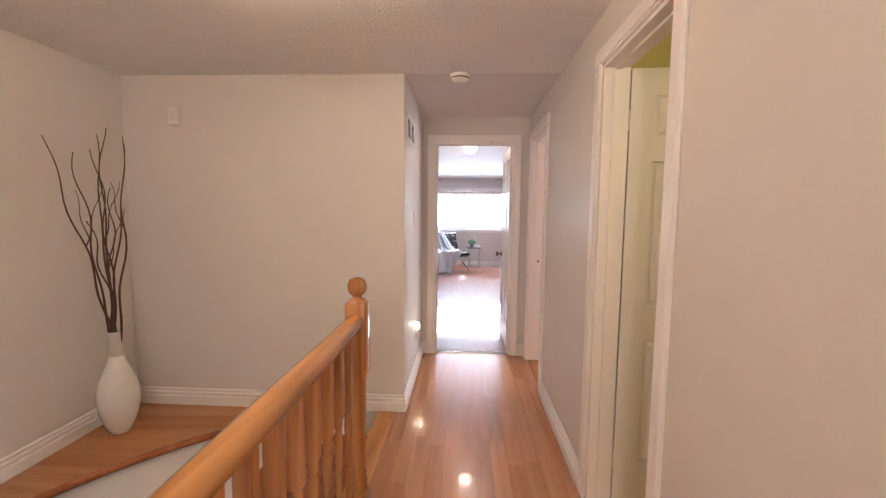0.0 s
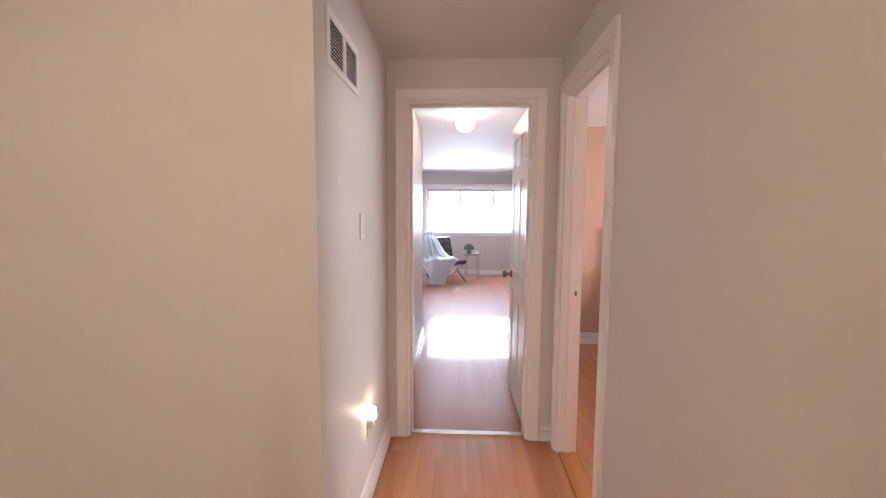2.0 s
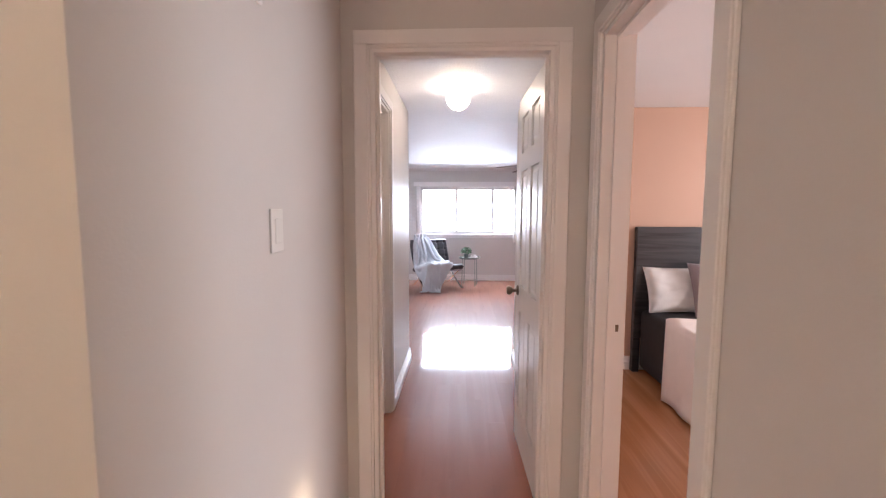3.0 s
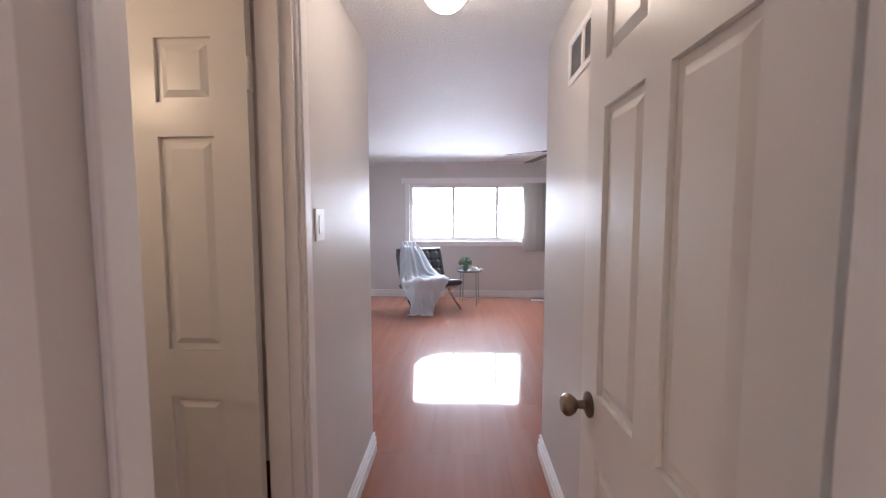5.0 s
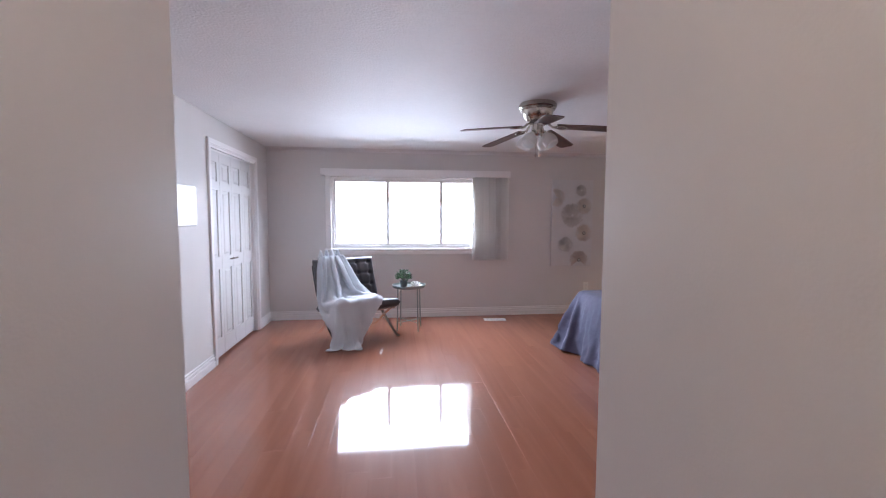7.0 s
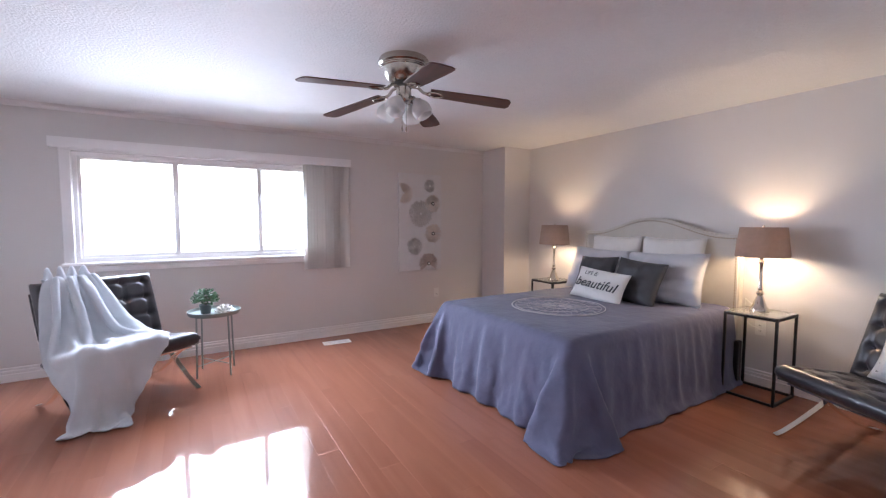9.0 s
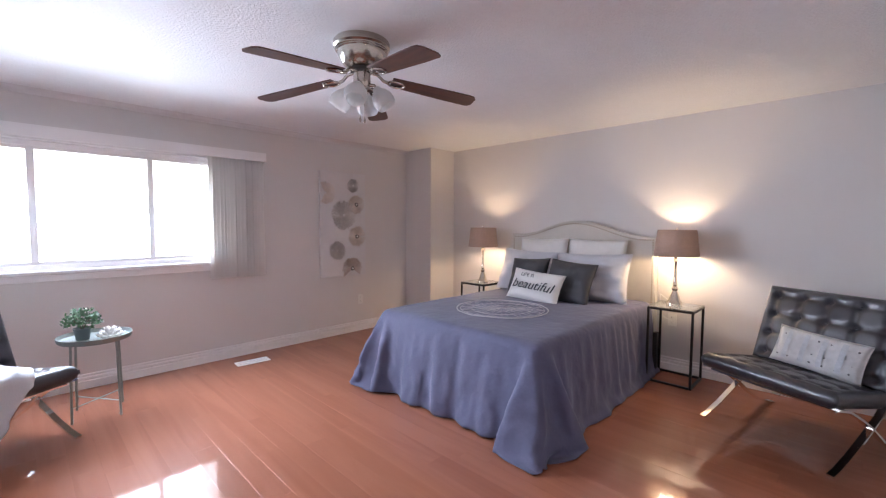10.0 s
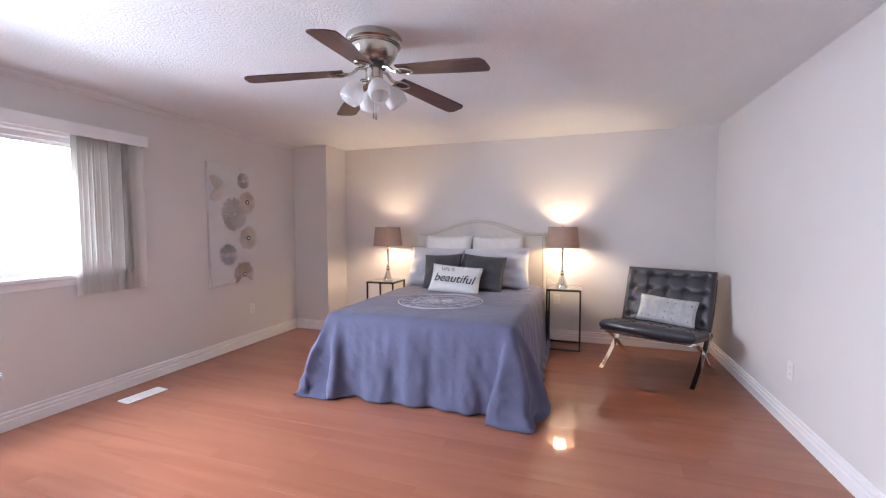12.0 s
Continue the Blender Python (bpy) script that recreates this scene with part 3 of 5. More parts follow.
for k in range(26):
    y = 1.985 - 0.13 * k
    if mesh is None:
        bm = bmesh.new()
        box(bm, -0.020, 0.020, -0.020, 0.020, 0.60, 0.875)
        box(bm, -0.020, 0.020, -0.020, 0.020, 0.0, 0.17)
        lathe(bm, [(0.018, 0.60), (0.016, 0.585), (0.018, 0.57), (0.012, 0.555), (0.016, 0.53), (0.017, 0.50), (0.0125, 0.40), (0.011, 0.33), (0.014, 0.23), (0.018, 0.205), (0.013, 0.19), (0.018, 0.17)], 12)
        mesh = part("baluster", bm, HONEY_UP, railing, "", True, pose(0, y, 0)).data
    else:
        ob = new("baluster", mesh)
        ob.parent, ob.location = railing, (0, y, 0)

VASE = material("white_opal_glass", (0.80, 0.78, 0.74), 0.12, vary=0.02, coat=0.5)
vase = thing("vase", "white glossy teardrop floor vase on the oak ledge", "vase", pose(-2.345, 2.735, 0))
bm = bmesh.new()
lathe(bm, [(0.0, 0.0), (0.040, 0.0), (0.054, 0.012), (0.082, 0.07), (0.102, 0.14), (0.112, 0.21), (0.110, 0.27), (0.096, 0.34), (0.070, 0.40), (0.048, 0.45), (0.040, 0.49), (0.0, 0.49)], 40)
part("body", bm, VASE, vase, "", "all")
bm = bmesh.new()
lathe(bm, [(0.0405, 0.488), (0.037, 0.53), (0.035, 0.58), (0.036, 0.635), (0.033, 0.637), (0.031, 0.58), (0.033, 0.53), (0.036, 0.488), (0.0405, 0.488)], 32)
part("neck", bm, sheer("frosted_vase_neck", (0.78, 0.76, 0.72), 0.4, 0.15), vase, "frosted glass neck", "all")
TWIG = material("dark_brown_twig", (0.085, 0.045, 0.028), 0.7, vary=0.3, scale=20, bump=0.4, bump_scale=80)
twigs = thing("branches", "tall bare curly brown branches standing in the vase", "branches", pose(-2.345, 2.735, 0.0))
tips = [(-0.16, -0.205, 1.77), (-0.12, 0.06, 1.73), (-0.15, -0.04, 1.70), (-0.05, 0.05, 1.86), (0.0, -0.05, 1.80), (0.05, 0.10, 1.76), (0.10, 0.02, 1.80), (-0.22, 0.07, 1.36), (0.02, 0.02, 1.50)]
for k, (dx, dy, h) in enumerate(tips):
    r = random.Random(k)
    bm = bmesh.new()
    pts = []
    for j in range(26):
        s = j / 25
        wob = 0.016 * s ** 0.5
        grow = s ** 1.35 if k else s ** 1.1
        sway = 0.0 if k == 0 else 0.030 * math.sin(math.pi * s)
        pts.append((0.02 * math.cos(k * 2.1) * (1 - s) + dx * grow + wob * math.sin(s * 17 + k) + sway * math.cos(k), 0.02 * math.sin(k * 2.1) * (1 - s) + dy * grow + wob * math.cos(s * 13 + k * 2), 0.50 + (h - 0.50) * s))
    tube(bm, pts, 0.0075, 6, 0.32)
    if k % 2 == 0:
        a = Vector(pts[13])
        side = 0.10 * (1 if k % 4 == 0 else -1)
        tube(bm, [a + Vector((side * t + 0.012 * math.sin(t * 9), 0.02 * t, 0.36 * t)) for t in [q / 8 for q in range(9)]], 0.0042, 5, 0.4)
    part("branch", bm, TWIG, twigs, "", True)


def plate(name, label, category, m, w=0.072, h=0.115, toggles=1, outlet=False):
    """A cover plate in its own x-z plane that faces -y."""
    t = thing(name, label, category, m)
    bm = bmesh.new()
    box(bm, -w / 2, w / 2, -0.006, 0, -h / 2, h / 2)
    soften(bm, 0.003, 2)
    part("cover", bm, PLASTIC, t)
    for k in range(2 if outlet else 1):
        z = (0.022 if k else -0.022) if outlet else 0
        bm = bmesh.new()
        box(bm, -0.017, 0.017, -0.0085, -0.005, z - (0.014 if outlet else 0.033), z + (0.014 if outlet else 0.033))
        soften(bm, 0.002, 1)
        part("socket" if outlet else "rocker", bm, PLASTIC, t)
        if outlet:
            bm = bmesh.new()
            for x in (-0.006, 0.006):
                box(bm, x - 0.0012, x + 0.0012, -0.009, -0.008, z - 0.005, z + 0.005)
            part("slot", bm, DARK, t)
    return t


plate("light_switch", "white rocker light switch on the hall wall", "switch", pose(-0.64, 3.692, 1.325, 0, 0, 90))
plate("light_switch", "white rocker light switch beside the closed door", "switch", pose(-0.625, 5.545, 1.34, 0, 0, 90), w=0.09)
plate("wall_outlet", "white wall outlet low on the hall wall", "outlet", pose(-0.64, 3.78, 0.375, 0, 0, 90), outlet=True)
plate("wall_outlet", "white outlet above the bedroom baseboard", "outlet", pose(2.586, 11.06, 0.385, 0, 0, 0), outlet=True)
plate("wall_outlet", "white outlet low on the bedroom wall", "outlet", pose(2.10, 6.385, 0.37, 0, 0, 180), outlet=True)
plate("wall_outlet", "white outlet low beside the closet", "outlet", pose(-1.79, 8.62, 0.35, 0, 0, 90), outlet=True)
night = thing("night_light", "small glowing white plug-in night light", "night light", pose(-0.634, 3.775, 0.40))
bm = bmesh.new()
box(bm, 0.0, 0.026, -0.022, 0.022, -0.045, 0.0)
soften(bm, 0.005, 2)
part("housing", bm, PLASTIC, night)
bm = bmesh.new()
lathe(bm, [(0.0, -0.002), (0.018, 0.0), (0.020, 0.02), (0.016, 0.05), (0.0, 0.058)], 16, Matrix.Translation((0.016, 0, 0.0)))
part("shade", bm, glowing("night_light_glow", (1.0, 0.86, 0.62), 14.0), night, "glowing white shade", True)
chime = thing("door_chime", "small white box high on the landing wall", "chime", pose(-2.178, 3.13, 1.995))
bm = bmesh.new()
box(bm, -0.036, 0.036, -0.030, 0, -0.055, 0.055)
soften(bm, 0.006, 2)
part("cover", bm, PLASTIC, chime)
bm = bmesh.new()
box(bm, -0.028, 0.028, -0.0315, -0.029, -0.03, 0.03)
part("grille", bm, material("off_white_grille", (0.7, 0.68, 0.64), 0.5), chime)
smoke = thing("smoke_detector", "round white smoke detector on the hall ceiling", "smoke detector", pose(-0.277, 3.16, CEILING))
bm = bmesh.new()
lathe(bm, [(0.066, 0.0), (0.066, -0.008), (0.060, -0.018), (0.056, -0.020), (0.054, -0.034), (0.040, -0.040), (0.0, -0.041)], 32)
part("cover", bm, PLASTIC, smoke, "", True)
bm = bmesh.new()
lathe(bm, [(0.0575, -0.0195), (0.0575, -0.026), (0.0565, -0.026), (0.0565, -0.0195)], 32)
part("vent_ring", bm, DARK, smoke)


def air_vent(label, m, w=0.40, h=0.185):
    """A return-air grille in its own x-z plane that faces -y, in two columns of slats."""
    v = thing("air_vent", label, "vent", m)
    bm = bmesh.new()
    f = 0.024
    for x0, x1, z0, z1 in ((-w / 2, -w / 2 + f, -h / 2, h / 2), (w / 2 - f, w / 2, -h / 2, h / 2), (-w / 2 + f, w / 2 - f, h / 2 - f, h / 2), (-w / 2 + f, w / 2 - f, -h / 2, -h / 2 + f), (-0.012, 0.012, -h / 2 + f, h / 2 - f)):
        box(bm, x0, x1, -0.010, 0, z0, z1)
    soften(bm, 0.002, 1)
    part("frame", bm, TRIM, v)
    bm = bmesh.new()
    box(bm, -w / 2 + f, w / 2 - f, -0.002, -0.0005, -h / 2 + f, h / 2 - f)
    part("backing", bm, DARK, v)
    n = 11
    data = None
    for side in (-1, 1):
        for k in range(n):
            z = -h / 2 + f + (h - 2 * f) * (k + 0.5) / n
            x0, x1 = (0.012, w / 2 - f) if side > 0 else (-w / 2 + f, -0.012)
            if data is None:
                bm = bmesh.new()
                box(bm, -(x1 - x0) / 2, (x1 - x0) / 2, -0.0006, 0.0006, -0.0055, 0.0055)
                ob = part("slat", bm, TRIM, v)
                data = ob.data
            else:
                ob = new("slat", data)
                ob.parent = v
            ob.matrix_basis = pose((x0 + x1) / 2, -0.006, z, -35)
    return v


air_vent("white wall grille high on the hall wall", pose(-0.64, 3.44, 1.96, 0, 0, 90))
air_vent("white wall grille high in the bedroom entry", pose(0.345, 5.725, 2.01, 0, 0, -90))


def ceiling_globe(label, m, r, power):
    g = thing("ceiling_light", label, "ceiling light", m)
    bm = bmesh.new()
    lathe(bm, [(r * 0.75, 0.0), (r * 0.75, -0.018), (r * 0.6, -0.028), (r * 0.5, -0.030)], 28)
    part("base", bm, PLASTIC, g, "", True)
    bm = bmesh.new()
    lathe(bm, [(r * 0.5, -0.029), (r * 0.80, -0.04), (r, -0.05 - r * 0.35)] + [(r * math.cos(a), -0.05 - r * 0.35 - r * math.sin(a)) for a in [radians(q) for q in (15, 30, 45, 60, 75, 86)]] + [(0.0, -0.05 - r * 1.35)], 28)
    part("globe", bm, power, g, "glowing opal glass globe", "all")
    return g


GLOBE_ENTRY = glowing("lit_opal_globe", (1.0, 0.86, 0.68), 26.0)
ceiling_globe("lit opal globe light on the entry ceiling", pose(-0.176, 5.633, CEILING), 0.085, GLOBE_ENTRY)
ceiling_globe("lit opal dome light on the landing ceiling", pose(-0.86, 1.64, CEILING), 0.13, glowing("lit_landing_dome", (1.0, 0.77, 0.50), 28.0))

# ---- bedroom: fixed things ----
panel = thing("wall_panel", "white square control box on the bedroom wall", "control box", pose(-1.79, 8.78, 1.44))
bm = bmesh.new()
box(bm, 0, 0.05, -0.21, 0.21, -0.16, 0.16)
soften(bm, 0.008, 2)
part("body", bm, PLASTIC, panel)
bm = bmesh.new()
box(bm, 0.049, 0.053, -0.18, 0.18, -0.13, 0.13)
soften(bm, 0.0015, 1)
part("cover", bm, PLASTIC, panel)

bm = bmesh.new()
rows = []
for x in (-1.79, 3.33):
    rows.append([bm.verts.new((x, 11.0605 - d, CEILING + 0.0005 - h)) for d, h in ((0, 0), (0.055, 0), (0.050, 0.006), (0.030, 0.010), (0.014, 0.022), (0.008, 0.038), (0, 0.042))])
for k in range(7):
    bm.faces.new((rows[0][k], rows[0][(k + 1) % 7], rows[1][(k + 1) % 7], rows[1][k]))
for row in rows:
    bm.faces.new(row)
structure("trim", bm, CEIL_SMOOTH, "small white cove between ceiling and window wall", "trim", True)

valance = thing("window_valance", "white boxed valance above the window", "valance", pose(0, 0, 0))
bm = bmesh.new()
box(bm, -1.10, 1.42, 10.955, 10.967, 1.91, 1.995)
box(bm, -1.10, -1.088, 10.967, 11.04, 1.91, 1.995)
box(bm, 1.408, 1.42, 10.967, 11.058, 1.91, 1.995)
box(bm, -1.088, 1.408, 10.967, 11.058, 1.983, 1.995)
part("board", bm, TRIM, valance)
bm = bmesh.new()
box(bm, -1.05, 1.40, 10.995, 11.025, 1.925, 1.95)
part("track", bm, PLASTIC, valance)
BLIND = sheer("off_white_blind_cloth", (0.93, 0.92, 0.90), 0.3, vary=0.05, scale=30, stretch=(1, 1, 0.1))
blinds = thing("vertical_blinds", "off-white vertical blind slats stacked beside the window", "blinds", pose(0, 11.01, 0))
data = None
r = random.Random(3)
for k in range(15):
    x = 0.945 + 0.031 * k
    if data is None:
        bm = bmesh.new()
        rows = []
        for z in (0.79, 1.1, 1.5, 1.925):
            rows.append([bm.verts.new((u * 0.044, 0.006 * (1 - u * u), z)) for u in (-1, -0.5, 0, 0.5, 1)])
        for a, b in zip(rows, rows[1:]):
            for j in range(4):
                bm.faces.new((a[j], a[j + 1], b[j + 1], b[j]))
        geo = bmesh.ops.extrude_face_region(bm, geom=bm.faces[:])["geom"]
        bmesh.ops.translate(bm, vec=(0, 0.0012, 0), verts=[v for v in geo if isinstance(v, bmesh.types.BMVert)])
        ob = part("slat", bm, BLIND, blinds, "", True)
        data = ob.data
    else:
        ob = new("slat", data)
        ob.parent = blinds
    ob.matrix_basis = pose(x, 0, 0, 0, 0, 30 + r.uniform(-16, 16)) if k < 13 else pose(x, 0, 0, 0, 0, 20)
bm = bmesh.new()
tube(bm, [(1.40, -0.02, 1.92), (1.402, -0.02, 1.4), (1.40, -0.02, 0.9)], 0.003, 6)
part("cord", bm, PLASTIC, blinds)

register = thing("floor_register", "white metal floor register near the window wall", "register", pose(1.18, 10.78, 0.0, 0, 0, -4))
bm = bmesh.new()
for x0, x1, y0, y1 in ((-0.145, 0.145, -0.06, -0.042), (-0.145, 0.145, 0.042, 0.06), (-0.145, -0.127, -0.042, 0.042), (0.127, 0.145, -0.042, 0.042), (-0.127, 0.127, -0.004, 0.004)):
    box(bm, x0, x1, y0, y1, 0.0005, 0.006)
part("frame", bm, TRIM, register)
bm = bmesh.new()
box(bm, -0.127, 0.127, -0.042, 0.042, 0.0003, 0.002)
part("backing", bm, material("register_gap", (0.35, 0.34, 0.33), 0.6), register)
data = None
for k in range(20):
    for s in (-1, 1):
        if data is None:
            bm = bmesh.new()
            box(bm, -0.0035, 0.0035, -0.019, 0.019, 0.002, 0.005)
            ob = part("slat", bm, TRIM, register)
            data = ob.data
        else:
            ob = new("slat", data)
            ob.parent = register
        ob.location = (-0.1205 + 0.0127 * k, 0.023 * s, 0)

# wall art: a pale canvas with raised paper rosettes
CANVAS = material("pale_canvas", (0.70, 0.68, 0.68), 0.7, vary=0.05, scale=12, bump=0.1, bump_scale=300)
art = thing("wall_art", "tall pale canvas with spiky paper rosettes", "wall art", pose(2.342, 11.06, 1.295))
bm = bmesh.new()
box(bm, -0.302, 0.302, -0.032, 0, -0.605, 0.605)
soften(bm, 0.004, 2)
part("canvas", bm, CANVAS, art)
ASH = material("grey_paper_rosette", (0.54, 0.51, 0.49), 0.8, vary=0.2, scale=40)
SAND = material("beige_paper_rosette", (0.68, 0.60, 0.54), 0.8, vary=0.15, scale=40)
ROSE = material("brown_paper_rosette", (0.52, 0.42, 0.37), 0.8, vary=0.15, scale=40)
INK = material("dark_rosette_centre", (0.05, 0.04, 0.04), 0.6)
PEARL = material("white_rosette_centre", (0.8, 0.78, 0.75), 0.3)
rosettes = [(-0.235, 0.36, 0.115, SAND, 0), (0.125, 0.46, 0.075, ASH, 1), (0.17, 0.24, 0.105, SAND, 2), (0.0, 0.11, 0.155, ASH, 0), (0.175, -0.14, 0.115, SAND, 2), (-0.09, -0.30, 0.10, ASH, 0), (0.11, -0.52, 0.125, ROSE, 2)]
for k, (x, z, rad, mat, centre) in enumerate(rosettes):
    rad *= 1.12
    bm = bmesh.new()
    n = 52
    for j in range(n):
        a = 2 * math.pi * j / n
        r1 = rad * r.uniform(0.84, 1.0)
        d, t = Vector((math.cos(a), 0, math.sin(a))), Vector((-math.sin(a), 0, math.cos(a)))
        w0, w1 = 0.10 * rad * 0.18, r1 * math.pi / n * 0.38
        quad = [d * 0.10 * rad - t * w0, d * 0.10 * rad + t * w0, d * r1 + t * w1, d * r1 - t * w1]
        if any(abs(x + q.x) > 0.3005 or abs(z + q.z) > 0.603 for q in quad):
            continue
        lo = [bm.verts.new((x + q.x, -0.0325, z + q.z)) for q in quad]
        hi = [bm.verts.new((x + q.x * 0.98, -0.036 - 0.006 * (j % 2) - (0.006 if i > 1 else 0), z + q.z)) for i, q in enumerate(quad)]
        for q in range(4):
            bm.faces.new((lo[q], lo[(q + 1) % 4], hi[(q + 1) % 4], hi[q]))
        bm.faces.new(hi)
    rosette = part("rosette", bm, mat, art)
    if centre:
        bm = bmesh.new()
        at = Matrix.Translation((x, -0.033, z)) @ Matrix.Rotation(radians(90), 4, "X")
        lathe(bm, [(0.0, 0.010), (0.024, 0.010), (0.026, 0.006), (0.026, 0.0)], 16, at)
        part("centre", bm, INK if centre == 2 else ASH, rosette)
        bm = bmesh.new()
        lathe(bm, [(0.013, 0.009), (0.013, 0.013), (0.008, 0.016), (0.0, 0.017)], 12, at)
        part("bead", bm, PEARL, rosette)

# ceiling fan
BLADE = wood("mahogany_blade", (0.050, 0.014, 0.010), (0.105, 0.032, 0.022), 0.3, 0.3, 0, 16)
FROST = sheer("frosted_glass_shade", (0.88, 0.87, 0.86), 0.5, 0.25, vary=0.02)
fan = thing("ceiling_fan", "brushed nickel ceiling fan with five mahogany blades", "ceiling fan", pose(0.985, 8.695, CEILING))
bm = bmesh.new()
lathe(bm, [(0.140, 0.0), (0.147, -0.010), (0.148, -0.034), (0.140, -0.043), (0.140, -0.047), (0.134, -0.050), (0.134, -0.054), (0.126, -0.058), (0.122, -0.076), (0.110, -0.104), (0.092, -0.124), (0.074, -0.134), (0.055, -0.140)], 48)
part("motor_housing", bm, NICKEL, fan, "", True)
bm = bmesh.new()
lathe(bm, [(0.060, -0.138), (0.060, -0.156), (0.045, -0.160)], 24)
part("flywheel", bm, DARK, fan)
bm = bmesh.new()
lathe(bm, [(0.030, -0.156), (0.044, -0.162), (0.046, -0.205), (0.042, -0.232), (0.030, -0.245), (0.012, -0.252), (0.0, -0.253)], 24)
part("switch_housing", bm, NICKEL, fan, "", True)
PITCH, SAG = -0.10, 0.12
for k in range(5):
    a = 189 + 72 * k
    m = pose(0, 0, -0.155, 0, 0, a)
    bm = bmesh.new()
    tube(bm, [(0.045, 0, 0.0), (0.085, 0, -0.006), (0.115, 0, -0.034), (0.145, 0, -0.042)], 0.009, 8)
    ring = [(0.185 + 0.045 * math.cos(t), 0.033 * math.sin(t), -0.046 + 0.033 * math.sin(t) * PITCH - 0.045 * SAG * math.cos(t)) for t in [2 * math.pi * q / 20 for q in range(21)]]
    tube(bm, ring, 0.006, 6)
    iron = part("blade_iron", bm, NICKEL, fan, "", True, m)
    bm = bmesh.new()
    outline = []
    for s in range(33):
        t = s / 32
        x = 0.16 + 0.478 * t
        w = 0.052 + 0.013 * min(1, t * 1.4)
        end = max(0.0, (x - 0.606) / 0.032)
        outline.append((x, w - 0.030 * (1 - math.sqrt(max(0.0, 1 - end * end)))))
    pts = [(x, -w) for x, w in outline] + [(x, w) for x, w in reversed(outline)]
    f = bm.faces.new([bm.verts.new((x, y, -0.038 + PITCH * y - SAG * (x - 0.16))) for x, y in pts])
    geo = bmesh.ops.extrude_face_region(bm, geom=[f])["geom"]
    bmesh.ops.translate(bm, vec=(0, 0, 0.006), verts=[v for v in geo if isinstance(v, bmesh.types.BMVert)])
    part("blade", bm, BLADE, fan, "dark mahogany fan blade", False, m)
for k in range(4):
    a = radians(40 + 90 * k)
    c, s = math.cos(a), math.sin(a)
    bm = bmesh.new()
    tube(bm, [(0.035 * c, 0.035 * s, -0.222), (0.065 * c, 0.065 * s, -0.226), (0.078 * c, 0.078 * s, -0.245)], 0.010, 8)
    arm = part("lamp_arm", bm, NICKEL, fan, "", True)
    bm = bmesh.new()
    lathe(bm, [(0.020, 0.0), (0.023, -0.012), (0.040, -0.030), (0.054, -0.055), (0.058, -0.080), (0.054, -0.104), (0.048, -0.116), (0.045, -0.115), (0.051, -0.100), (0.054, -0.080), (0.050, -0.056), (0.036, -0.032), (0.016, -0.010), (0.020, 0.0)], 24, Matrix.Translation((0.075 * c, 0.075 * s, -0.240)) @ Matrix.Rotation(radians(32), 4, Vector((-s, c, 0))).inverted())
    part("glass_shade", bm, FROST, arm, "frosted bell glass shade", "all")
for x in (-0.012, 0.016):
    bm = bmesh.new()
    tube(bm, [(x, 0, -0.25), (x, 0, -0.385)], 0.0012, 6)
    lathe(bm, [(0.0, -0.420), (0.005, -0.416), (0.0065, -0.405), (0.003, -0.390), (0.0, -0.384)], 10, Matrix.Translation((x, 0, 0)))
    part("pull_chain", bm, NICKEL, fan, "", True)

# ---- soft shapes ----


def drape(pos, free, step, across, solid, rounds, passes=7, bend=0.04, damp=0.97, friction=0.4, pull=9.8):
    """Let a grid of cloth points fall and come to rest on what solid() pushes it out of; step and across are its rest lengths."""
    p, v = pos.copy(), np.zeros_like(pos)
    w, dt = free[..., None], 1 / 60
    n, m = p.shape[:2]
    links = []
    for di, dj, k in ((0, 1, 1.0), (1, 0, 1.0), (1, 1, 0.12), (1, -1, 0.12), (0, 2, bend), (2, 0, bend)):
        size, rest = max(di, abs(dj)), math.hypot(di * step, dj * across)
        for half in (0, 1):
            i, j = np.arange(n - di), np.arange(max(0, -dj), m - max(0, dj))
            if di:
                i = i[(i // size) % 2 == half]
            else:
                j = j[(j // size) % 2 == half]
            links.append((np.ix_(i, j), np.ix_(i + di, j + dj), rest, k))
    for _ in range(rounds):
        v[..., 2] -= pull * dt * free
        v *= damp
        q = p + v * dt
        for _ in range(passes):
            for a, b, rest, k in links:
                d = q[b] - q[a]
                long = np.sqrt((d * d).sum(-1, keepdims=True)) + 1e-9
                d *= k * (long - rest) / long / np.maximum(w[a] + w[b], 1e-6)
                q[a] += w[a] * d
                q[b] -= w[b] * d
            q, touch = solid(q)
        q[..., :2] = np.where(touch[..., None], p[..., :2] + (q - p)[..., :2] * (1 - friction), q[..., :2])
        p, v = q, (q - p) / dt
    return p


def keep_out(q, centre, half, r):
    """Push points out of a box with rounded edges."""
    c = centre + np.clip(q - centre, -(half - r), half - r)
    d = q - c
    long = np.sqrt((d * d).sum(-1, keepdims=True))
    inside = long < r
    return np.where(inside, c + np.where(long < 1e-6, np.array((0, 0, 1.0)), d) / np.maximum(long, 1e-6 + (long < 1e-6)) * r, q), inside[..., 0]


def woven(bm, p, keep=None):
    """Faces of a cloth grid, cut to the points that are kept."""
    vs = [[bm.verts.new(c) if keep is None or keep[i, j] else None for j, c in enumerate(row)] for i, row in enumerate(p)]
    for a, b in zip(vs, vs[1:]):
        for k in range(len(a) - 1):
            quad = [c for c in (a[k], a[k + 1], b[k + 1], b[k]) if c]
            if len(quad) > 2:
                bm.faces.new(quad)
    bmesh.ops.delete(bm, geom=[c for c in bm.verts if not c.link_faces], context="VERTS")


